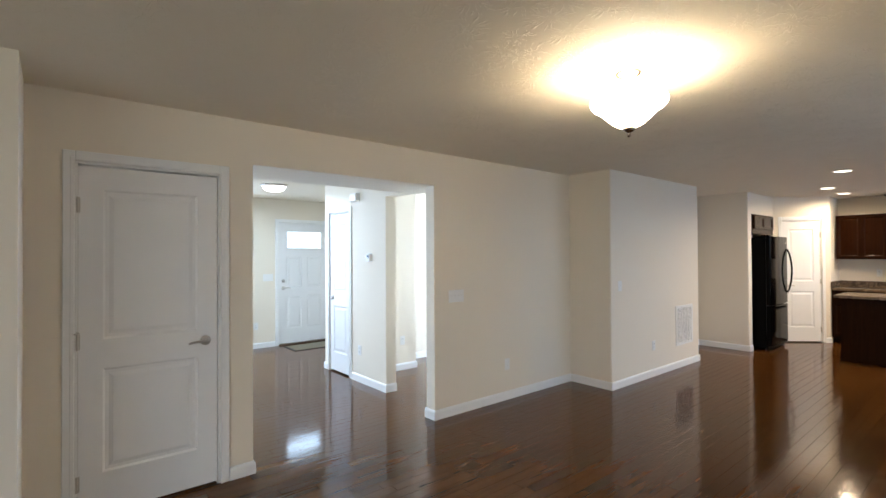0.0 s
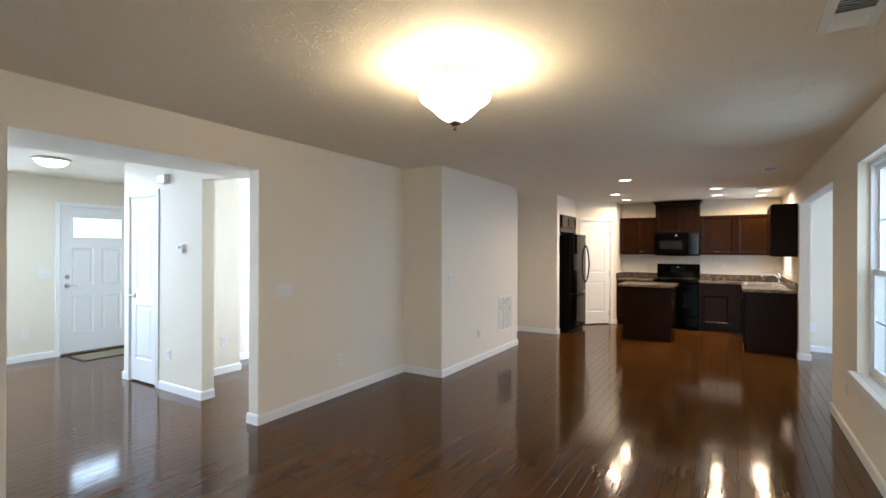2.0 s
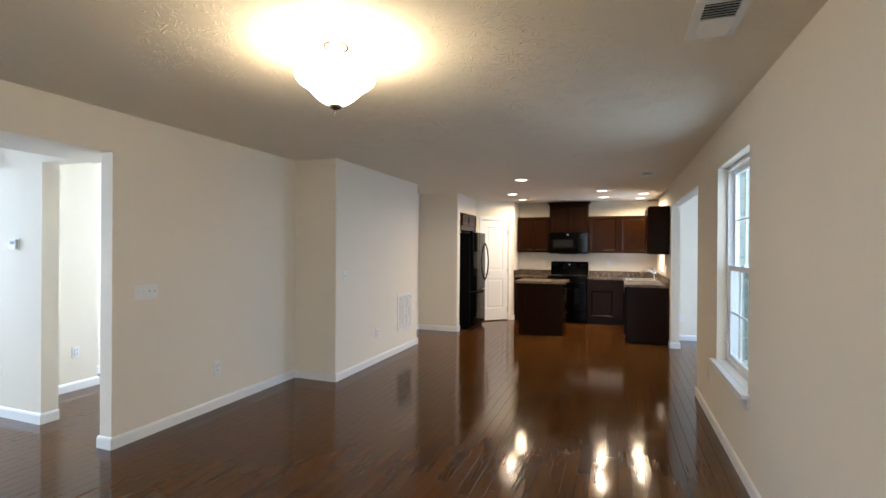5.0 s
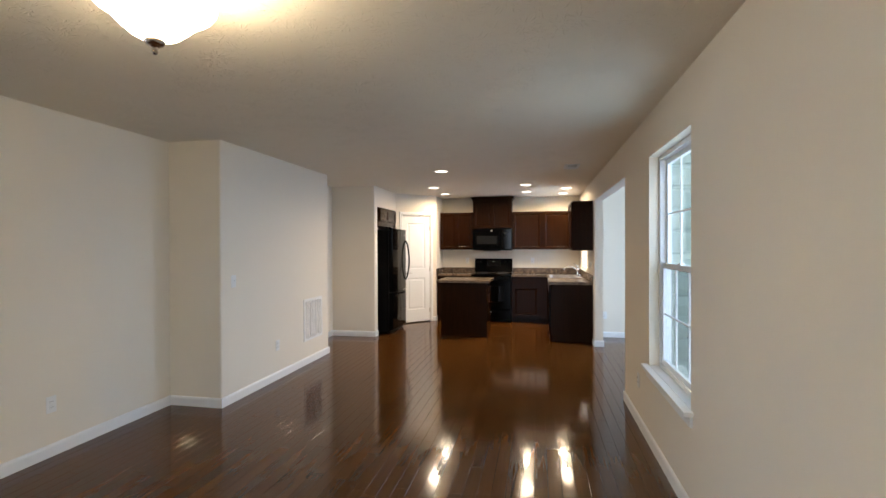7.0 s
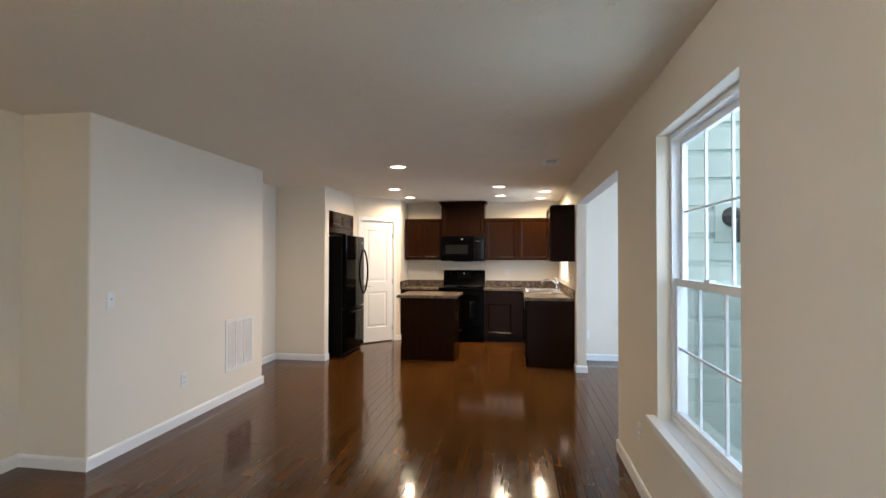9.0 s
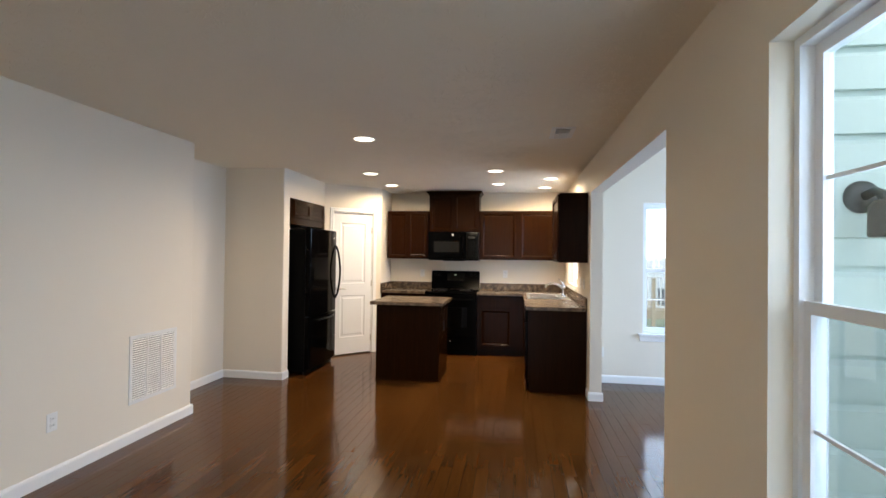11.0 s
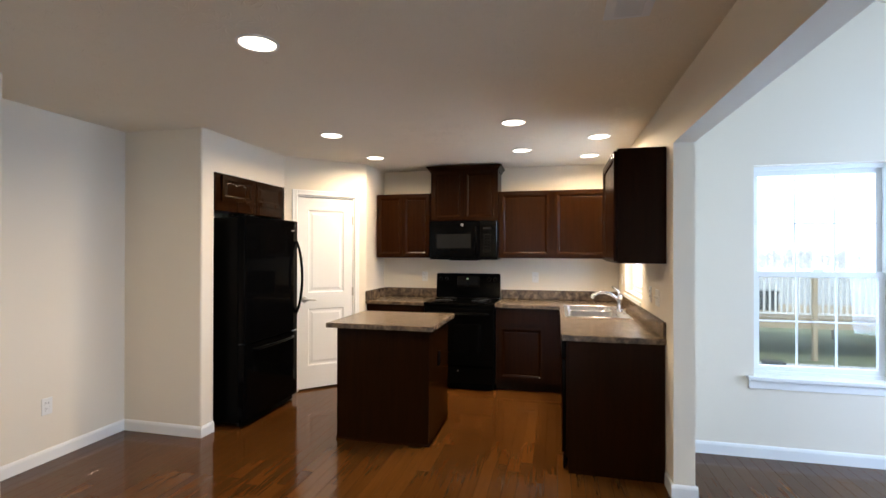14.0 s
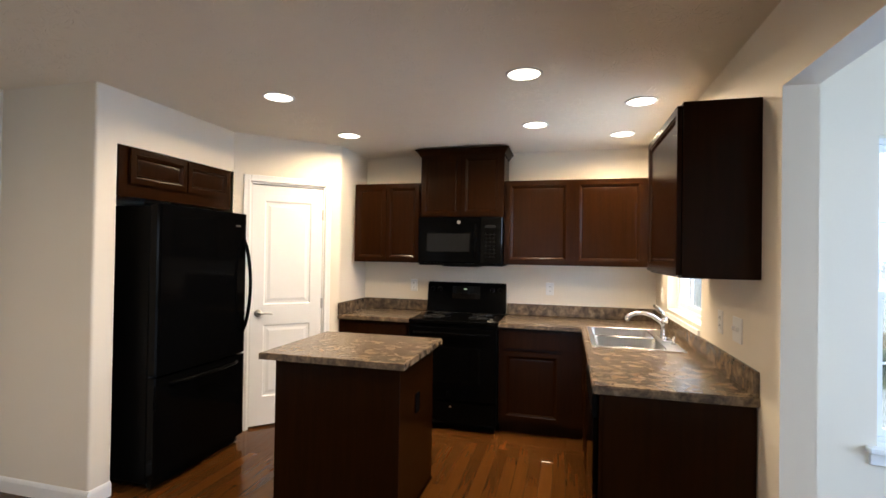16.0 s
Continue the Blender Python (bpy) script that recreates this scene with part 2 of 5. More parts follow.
CEIL = stomped_plaster()


def clear_glass():
    m = bpy.data.materials.new("window_glass")
    m.use_nodes = True
    nt = m.node_tree
    nt.nodes.remove(nt.nodes["Principled BSDF"])
    out = nt.nodes["Material Output"]
    tr = nt.nodes.new("ShaderNodeBsdfTransparent")
    tr.inputs[0].default_value = (0.94, 0.97, 0.96, 1)
    gl = nt.nodes.new("ShaderNodeBsdfGlossy")
    gl.inputs["Roughness"].default_value = 0.02
    fr = nt.nodes.new("ShaderNodeLayerWeight")
    fr.inputs[0].default_value = 0.5
    gloss = math_node(nt, 'ADD', 0.03, math_node(nt, 'MULTIPLY', math_node(nt, 'POWER', fr.outputs["Facing"], 4.0), 0.5))
    mx = nt.nodes.new("ShaderNodeMixShader")
    nt.links.new(gloss, mx.inputs[0])
    nt.links.new(tr.outputs[0], mx.inputs[1])
    nt.links.new(gl.outputs[0], mx.inputs[2])
    nt.links.new(mx.outputs[0], out.inputs[0])
    return m


GLASS = clear_glass()


def screen_mesh():
    """Fine grey insect screen: dark threads too thin to tell apart, with open holes between."""
    m = bpy.data.materials.new("insect_screen_mesh")
    m.use_nodes = True
    nt = m.node_tree
    b = nt.nodes["Principled BSDF"]
    b.inputs["Base Color"].default_value = (0.06, 0.065, 0.065, 1)
    b.inputs["Roughness"].default_value = 0.7
    tr = nt.nodes.new("ShaderNodeBsdfTransparent")
    mx = nt.nodes.new("ShaderNodeMixShader")
    mx.inputs[0].default_value = 0.22
    nt.links.new(tr.outputs[0], mx.inputs[1])
    nt.links.new(b.outputs[0], mx.inputs[2])
    nt.links.new(mx.outputs[0], nt.nodes["Material Output"].inputs[0])
    return m


SCREEN = screen_mesh()
BOWL = emitter("lit_alabaster_glass", (1.0, 0.82, 0.56), 27.0)
LENS = emitter("lit_can_lens", (1.0, 0.88, 0.70), 6.0)
DOME = emitter("lit_hall_dome", (1.0, 0.97, 0.92), 6.0)
SIDING = material("pale_lap_siding", (0.58, 0.68, 0.67), 0.55, var=0.05, scale=3, bump=0.1, bump_scale=40)
DECK = material("treated_deck_timber", (0.42, 0.33, 0.22), 0.7, var=0.2, scale=9, bump=0.2, bump_scale=60)
RAILW = material("white_painted_rail", (0.78, 0.78, 0.76), 0.5, var=0.03)
GRASS = material("lawn", (0.22, 0.25, 0.14), 0.9, var=0.35, scale=2.5, bump=0.5, bump_scale=40)
LANTERN = material("dark_bronze_lantern", (0.05, 0.05, 0.05), 0.45, 0.4, var=0.1)
CONCRETE = material("pale_concrete", (0.74, 0.75, 0.75), 0.8, var=0.1, scale=2, bump=0.2, bump_scale=50)
GRILL = material("charcoal_vinyl_cover", (0.06, 0.065, 0.07), 0.6, var=0.15)
# far ground made pale in its colour to stand for haze and glare
FIELD = material("haze_paled_field", (0.45, 0.47, 0.48), 0.9, var=0.12, scale=0.08)
# the woods' colour is lightened to grey in place of distance haze
HILL = material("haze_paled_woods", (0.50, 0.51, 0.52), 0.95, var=0.25, scale=0.15)

# ---- building helpers ----
def link_mesh(name, bm, mat, parent=None, m=None, smooth=False):
    bmesh.ops.recalc_face_normals(bm, faces=bm.faces)
    me = bpy.data.meshes.new(name)
    bm.to_mesh(me)
    bm.free()
    me.materials.append(mat)
    if smooth:
        for p in me.polygons:
            p.use_smooth = True
    ob = new(name, me)
    if parent:
        ob.parent = parent
    if m is not None:
        ob.matrix_basis = m
    return ob


def part(name, bm, mat, parent, label="", smooth=False):
    ob = link_mesh(name, bm, mat, parent, smooth=smooth)
    return tagged(ob, label) if label else ob


def box(bm, x0, x1, y0, y1, z0, z1, bevel=0.0, seg=1):
    r = bmesh.ops.create_cube(bm, size=1.0, matrix=Matrix.Translation(((x0 + x1) / 2, (y0 + y1) / 2, (z0 + z1) / 2)) @ Matrix.Diagonal((x1 - x0, y1 - y0, z1 - z0, 1)))
    if bevel:
        vs = set(r["verts"])
        es = [e for e in bm.edges if e.verts[0] in vs and e.verts[1] in vs]
        bmesh.ops.bevel(bm, geom=es, offset=bevel, segments=seg, affect='EDGES', profile=0.5)
    return bm


def cube(*a, **k):
    return box(bmesh.new(), *a, **k)


def boxes(rows, bevel=0.0):
    bm = bmesh.new()
    for r in rows:
        box(bm, *r, bevel=bevel)
    if not bevel:
        bmesh.ops.remove_doubles(bm, verts=bm.verts, dist=1e-5)
    return bm


def prism(pts, z0, z1):
    bm = bmesh.new()
    lo = [bm.verts.new((x, y, z0)) for x, y in pts]
    hi = [bm.verts.new((x, y, z1)) for x, y in pts]
    n = len(pts)
    for i in range(n):
        bm.faces.new((lo[i], lo[(i + 1) % n], hi[(i + 1) % n], hi[i]))
    bm.faces.new(lo[::-1])
    bm.faces.new(hi)
    return bm


def rounded(pts, soft, r=0.018, seg=4):
    """A plan outline with the corners listed in soft turned into small arcs."""
    out, n = [], len(pts)
    for i, p in enumerate(pts):
        if i not in soft:
            out.append(p)
            continue
        p, a, b = Vector(p), Vector(pts[i - 1]), Vector(pts[(i + 1) % n])
        u, v = (a - p).normalized(), (b - p).normalized()
        s, e = p + u * r, p + v * r
        for k in range(seg + 1):
            f = k / seg
            q = (1 - f) ** 2 * s + 2 * f * (1 - f) * p + f * f * e
            out.append((q.x, q.y))
    return out


def lathe(bm, prof, seg=32, m=None, wave=None):
    """Turns a profile of (radius, height) about z."""
    rings = []
    for k, (r, z) in enumerate(prof):
        ring = []
        for i in range(seg):
            a = 2 * math.pi * i / seg
            rr = r * (1 + (wave(k, a) if wave else 0))
            v = Vector((rr * math.cos(a), rr * math.sin(a), z))
            ring.append(bm.verts.new(m @ v if m else v))
        rings.append(ring)
    for a, b in zip(rings, rings[1:]):
        for i in range(seg):
            bm.faces.new((a[i], a[(i + 1) % seg], b[(i + 1) % seg], b[i]))
    for ring, (r, z) in ((rings[0], prof[0]), (rings[-1], prof[-1])):
        if r > 1e-4:
            bm.faces.new(ring)
    bmesh.ops.remove_doubles(bm, verts=bm.verts, dist=1e-5)
    return bm


def tube(bm, pts, r, seg=10, radii=None):
    """A round bar along points."""
    rings = []
    n = len(pts)
    pts = [Vector(p) for p in pts]
    side = None
    for i, p in enumerate(pts):
        d = (pts[min(i + 1, n - 1)] - pts[max(i - 1, 0)]).normalized()
        if side is None:
            side = d.orthogonal().normalized()
        side = (side - d * side.dot(d)).normalized()
        up = d.cross(side)
        rr = radii[i] if radii else r
        rings.append([bm.verts.new(p + rr * (math.cos(2 * math.pi * k / seg) * side + math.sin(2 * math.pi * k / seg) * up)) for k in range(seg)])
    for a, b in zip(rings, rings[1:]):
        for k in range(seg):
            bm.faces.new((a[k], a[(k + 1) % seg], b[(k + 1) % seg], b[k]))
    bm.faces.new(rings[0][::-1])
    bm.faces.new(rings[-1])
    return bm


def slab(bm, w, h, th, panels=(), rings=((0, 0), (0.012, 0.008), (0.03, 0.008), (0.052, 0.002))):
    """A door leaf with moulded panels: x 0..w, z 0..h, its face at y = 0 towards -y."""
    xs = sorted({0, w, *[p[0] for p in panels], *[p[1] for p in panels]})
    zs = sorted({0, h, *[p[2] for p in panels], *[p[3] for p in panels]})

    def quad(a, b, c, d):
        bm.faces.new([bm.verts.new(v) for v in (a, b, c, d)])
    for xa, xb in zip(xs, xs[1:]):
        for za, zb in zip(zs, zs[1:]):
            cx, cz = (xa + xb) / 2, (za + zb) / 2
            if not any(p[0] < cx < p[1] and p[2] < cz < p[3] for p in panels):
                quad((xa, 0, za), (xb, 0, za), (xb, 0, zb), (xa, 0, zb))
    for x0, x1, z0, z1 in panels:
        loops = [[(x0 + i, d, z0 + i), (x1 - i, d, z0 + i), (x1 - i, d, z1 - i), (x0 + i, d, z1 - i)] for i, d in rings]
        for a, b in zip(loops, loops[1:]):
            for k in range(4):
                quad(a[k], a[(k + 1) % 4], b[(k + 1) % 4], b[k])
        quad(*loops[-1])
    quad((0, th, 0), (0, th, h), (w, th, h), (w, th, 0))
    quad((0, 0, 0), (0, 0, h), (0, th, h), (0, th, 0))
    quad((w, 0, 0), (w, th, 0), (w, th, h), (w, 0, h))
    quad((0, 0, h), (w, 0, h), (w, th, h), (0, th, h))
    quad((0, 0, 0), (0, th, 0), (w, th, 0), (w, 0, 0))
    bmesh.ops.remove_doubles(bm, verts=bm.verts, dist=1e-5)
    return bm


def structure(name, bm, mat, label, parent=None, smooth=False):
    return tagged(link_mesh(name, bm, mat, parent, smooth=smooth), label, kind="structure")


def thing(name, m, label, category, group="", kind=""):
    ob = new(name)
    ob.empty_display_size = 0.05
    ob.matrix_basis = m
    return tagged(ob, label, category, group, kind)


# ---- the plan, in metres ----
H = 2.44                    # ceiling
XR = 0.75                   # face of the window wall
XR2 = 0.905                 # its other face
XL = -3.42                  # face of the wall with the closet door
YB = 10.44                  # kitchen's back wall
YN = 8.70                   # nook's back wall
OPEN_Z = 2.115
HALL_Z = 2.14               # underside of the dropped beam at the hall
XS = -4.03                  # far face of that beam
XN = 0.868                  # nook face of the window wall

# ---- walls ----
# wall with the closet door and the wide opening to the hall
structure("wall_closet", boxes([
    (XL - 0.12, XL, -0.42, -0.045, 0, H), (XL - 0.12, XL, 0.720, 0.935, 0, H),
    (XL - 0.12, XL, -0.045, 0.720, 2.05, H), (XL - 0.12, XL, 0.935, 2.545, HALL_Z, H)]), WALL,
    "cream painted wall with a closet door and a wide hall opening")
structure("wall_west", prism(rounded([
    (XL, 2.545), (XL, 4.61), (-2.885, 4.61), (-2.885, 6.86), (-3.375, 6.86), (-3.375, 8.07), (-2.64, 8.07), (-2.64, 8.205),
    (-3.38, 8.205), (-3.38, 9.235), (-3.54, 9.235), (-3.54, 2.545)], {2, 3, 6}), 0, H), WALL,
    "cream painted drywall stepping out and back beside the room")
structure("wall_over_fridge", cube(-2.78, -2.64, 8.205, 9.235, 2.115, H), WALL, "drywall soffit above the fridge recess")
# angled pantry wall with its door opening
PA, PB = Vector((-2.64, 9.235)), Vector((-2.0, 9.865))
PD = (PB - PA).normalized()
PN = Vector((PD.y, -PD.x))
PDOOR0, PDOOR1 = 0.135, 0.752


def pantry_piece(a, b, z0, z1, d=0.12):
    p, q = PA + PD * a, PA + PD * b
    return prism([tuple(p), tuple(q), tuple(q - PN * d), tuple(p - PN * d)], z0, z1)


structure("wall_pantry_jamb_near", pantry_piece(0, PDOOR0, 0, H), WALL, "angled pantry wall beside the door")
structure("wall_pantry_jamb_far", prism(rounded([tuple(PA + PD * PDOOR1), tuple(PB), (-2.0, YB), (-2.12, YB), (-2.12, 9.915), tuple(PA + PD * PDOOR1 - PN * 0.12)], {1}), 0, H), WALL,
          "pantry wall corner beside the counter")
structure("wall_pantry_head", pantry_piece(PDOOR0, PDOOR1, 2.05, H), WALL, "angled pantry wall above the door")
# its unseen stretch behind the pantry is added to keep daylight out
structure("wall_north", cube(-3.54, XR2, YB, YB + 0.15, 0, H), WALL, "cream kitchen back wall behind the cabinets")
# window wall: living window, nook opening, kitchen window
LW = (3.555, 4.530, 0.575, 2.12)
KW = (9.00, 9.95, 1.075, 2.10)
structure("wall_east", boxes([
    (XR, XR2, -3.0, LW[0], 0, H), (XR, XR2, LW[0], LW[1], 0, LW[2]), (XR, XR2, LW[0], LW[1], LW[3], H), (XR, XR2, LW[1], 5.21, 0, H), (XR, XN, 5.21, 5.52, 0, H),
    (XR, XN, 5.52, 7.945, OPEN_Z, 3.8), (XR, XR2, -3.0, 5.21, H, 3.8), (XR, XN, 5.21, 5.52, H, 3.8), (XR, XN, 7.945, YN, H, 3.8), (XR, XR2, YN, YB + 0.15, H, 3.8),
    (XR, XN, 7.945, YN, 0, H), (XR, XR2, YN, KW[0], 0, H), (XR, XR2, KW[0], KW[1], 0, KW[2]), (XR, XR2, KW[0], KW[1], KW[3], H), (XR, XR2, KW[1], YB + 0.15, 0, H)]), WALL,
    "cream painted wall with a window and a wide opening to the nook")
# short return wall and the unseen end of the living room
structure("wall_return", cube(XL, -2.9, -0.42, -0.262, 0, H), WALL, "short cream return wall beside the closet door")
# the gap in this unseen wall only lets the added rear fill in
structure("wall_south", boxes([(-3.6, -1.5, -3.0, -2.85, 0, H), (0.5, XR, -3.0, -2.85, 0, H), (-1.5, 0.5, -3.0, -2.85, 2.2, H)]), WALL, "plain wall closing the living room")
structure("wall_southwest", cube(-3.05, -2.9, -2.85, -0.42, 0, H), WALL, "plain wall closing the living room")
# hall and entry
HY = 2.68
structure("hall_beam", boxes([(XS, XL - 0.12, 0.93, HY + 0.13, HALL_Z, H - 0.001), (-4.44, XS, HY, HY + 0.13, HALL_Z + 0.008, H - 0.001)]), WALL,
          "deep dropped drywall beam between living room and hall")
structure("wall_hall", boxes([(-5.93, -5.795, HY, HY + 0.13, 0, H), (-5.255, -4.44, HY, HY + 0.13, 0, H), (-5.795, -5.255, HY, HY + 0.13, 2.05, H)]), WALL,
          "white hall wall with a closet door, ending in a free edge")
structure("wall_stair_a", boxes([(-5.30, -5.17, HY + 0.13, 3.62, 0, H), (-5.73, -5.30, 3.49, 3.62, 0, H), (-5.73, -5.60, 3.62, 6.5, 0, H)]), WALL, "white wall stepping back behind the hall")
structure("wall_hall_closet_side", cube(-5.93, -5.80, HY + 0.13, 4.2, 0, H), WALL, "plain wall beside the entry")
# unseen end wall, left open in the middle for the added fill
structure("wall_stair_end", boxes([(-5.60, -5.35, 6.5, 6.63, 0, H), (-3.75, -3.54, 6.5, 6.63, 0, H), (-5.35, -3.75, 6.5, 6.63, 0, 0.7), (-5.35, -3.75, 6.5, 6.63, 2.3, H)]), WALL, "plain wall closing the stair hall")
EX = -7.87
ED = (2.775, 3.69)
# the gap from y 0 to 1.8 is out of view, left for the hall fill
structure("wall_entry", boxes([(EX - 0.15, EX, -2.0, 0.0, 0, H), (EX - 0.15, EX, 0.0, 1.8, 0, 0.75), (EX - 0.15, EX, 0.0, 1.8, 2.25, H), (EX - 0.15, EX, 1.8, ED[0], 0, H),
                               (EX - 0.15, EX, ED[0], ED[1], 2.05, H), (EX - 0.15, EX, ED[1], 4.33, 0, H)]), WALL, "white entry wall round the front door")
structure("wall_entry_side", cube(EX, -5.80, 4.2, 4.33, 0, H), WALL, "plain wall closing the entry")
# out of view; its gap was made to let the south fill through
structure("wall_hall_south", boxes([(EX, -7.4, -2.0, -1.87, 0, H), (-5.0, -3.54, -2.0, -1.87, 0, H), (-7.4, -5.0, -2.0, -1.87, 0, 0.55), (-7.4, -5.0, -2.0, -1.87, 2.25, H)]), WALL, "plain wall closing the hall")
structure("wall_hall_closet", cube(-3.54, -3.05, -2.0, -0.42, 0, H), WALL, "plain wall behind the closet")
# nook
NW1 = (1.448, 2.312, 0.578, 2.085)
NW2 = (2.420, 3.284, 0.578, 2.085)
NX = 3.95


def nook_z(x):
    return 3.14 - 0.45 * (x - 2.27)


structure("wall_nook_back", boxes([(XR2, NW1[0], YN, YN + 0.15, 0, 3.8), (NW1[0], NW1[1], YN, YN + 0.15, 0, NW1[2]), (NW1[0], NW1[1], YN, YN + 0.15, NW1[3], 3.8), (NW2[0], NW2[1], YN, YN + 0.15, 0, NW1[2]), (NW2[0], NW2[1], YN, YN + 0.15, NW1[3], 3.8),
                                   (NW1[1], NW2[0], YN, YN + 0.15, 0, 3.8), (NW2[1], NX, YN, YN + 0.15, 0, 3.8)]), WALL, "white nook wall with a pair of windows")
# unseen side, left open in the middle for the added daylight
structure("wall_nook_side", boxes([(NX, NX + 0.15, 5.21, 5.8, 0, 3.0), (NX, NX + 0.15, 8.2, YN + 0.15, 0, 3.0), (NX, NX + 0.15, 5.8, 8.2, 0, 0.45), (NX, NX + 0.15, 5.8, 8.2, 2.4, 3.0)]), WALL,
          "white nook side wall")
structure("wall_nook_front", cube(XN, NX, 5.21, 5.36, 0, 3.8), WALL, "white nook front wall")


def slope_prism(x0, x1, y0, y1, t):
    bm = bmesh.new()
    q = [(x0, nook_z(x0)), (x1, nook_z(x1)), (x1, nook_z(x1) + t), (x0, nook_z(x0) + t)]
    a = [bm.verts.new((x, y0, z)) for x, z in q]
    b = [bm.verts.new((x, y1, z)) for x, z in q]
    for i in range(4):
        bm.faces.new((a[i], a[(i + 1) % 4], b[(i + 1) % 4], b[i]))
    bm.faces.new(a)
    bm.faces.new(b)
    return bm


structure("ceiling_nook", slope_prism(XN, NX + 0.3, 5.0, YN + 0.3, 0.12), WALL, "sloping white nook ceiling")
structure("ceiling", cube(EX - 0.15, XR, -3.0, YB + 0.15, H, H + 0.12), CEIL, "stomp-textured painted ceiling")


# ---- baseboards ----
def baseboard(a, b, side, z0=0.0):
    """A board along the wall from a to b, on the side given (+1: left of the way)."""
    a, b = Vector(a), Vector(b)
    d = (b - a).normalized()
    n = Vector((-d.y, d.x)) * side
    prof = [(0.0, 0.0), (0.014, 0.0), (0.014, 0.068), (0.010, 0.080), (0.005, 0.086), (0.0, 0.088)]
    bm = bmesh.new()
    ra = [bm.verts.new((a.x + n.x * p, a.y + n.y * p, z)) for p, z in prof]
    rb = [bm.verts.new((b.x + n.x * p, b.y + n.y * p, z)) for p, z in prof]
    k = len(prof)
    for i in range(k):
        bm.faces.new((ra[i], ra[(i + 1) % k], rb[(i + 1) % k], rb[i]))
    bm.faces.new(ra)
    bm.faces.new(rb)
    return structure("baseboard", bm, TRIM, "white painted wooden baseboard along the wall")


for a, b, s in [((XL, 0.779), (XL, 0.935), -1), ((XL + 0.014, 0.935), (XL - 0.134, 0.935), -1), ((XL - 0.134, 2.545), (XL + 0.014, 2.545), -1),
                ((XL, 2.545), (XL, 4.61), -1), ((XL + 0.014, 4.61), (-2.871, 4.61), -1), ((-2.885, 4.61), (-2.885, 6.86), -1), ((-2.871, 6.86), (-3.361, 6.86), -1),
                ((-3.375, 6.86), (-3.375, 8.07), -1), ((-3.361, 8.07), (-2.626, 8.07), -1), ((-2.64, 8.07), (-2.64, 8.205), -1),
                ((XR, -2.85), (XR, 5.52), 1), ((XR - 0.014, 5.52), (XN + 0.014, 5.52), 1), ((XR - 0.014, 7.945), (XN + 0.014, 7.945), -1), ((XR, 7.945), (XR, 8.115), 1),
                ((XN, 7.945), (XN, YN), -1), ((XN + 0.014, YN), (NX - 0.014, YN), -1), ((NX, 5.36), (NX, YN), 1),
                ((-5.944, HY), (-5.855, HY), -1), ((-5.195, HY), (-4.426, HY), -1), ((-4.44, HY), (-4.44, HY + 0.13), -1), ((-5.93, HY), (-5.93, 4.2), 1),
                ((-5.17, HY + 0.13), (-5.17, 3.62), -1), ((-5.156, 3.62), (-5.60, 3.62), -1), ((-5.60, 3.634), (-5.60, 6.5), -1),
                ((EX, -1.87), (EX, ED[0] - 0.06), -1), ((XL, -0.262), (-2.9, -0.262), 1),
                (tuple(PA), tuple(PA + PD * (PDOOR0 - 0.06)), -1), (tuple(PA + PD * (PDOOR1 + 0.06)), tuple(PB), -1)]:
    baseboard(a, b, s)

# ---- floor: subfloor first, strips at the end of the file ----
structure("subfloor", boxes([(EX - 0.15, XR2, -3.0, YB + 0.15, -0.12, -0.022), (XR2, NX + 0.15, 5.21, YN + 0.15, -0.12, -0.022)]), DARK, "subfloor under the hardwood strips")


# ---- windows ----
def bar(name, rows, mat, parent, label="", bevel=0.0):
    return part(name, boxes(rows, bevel), mat, parent, label)


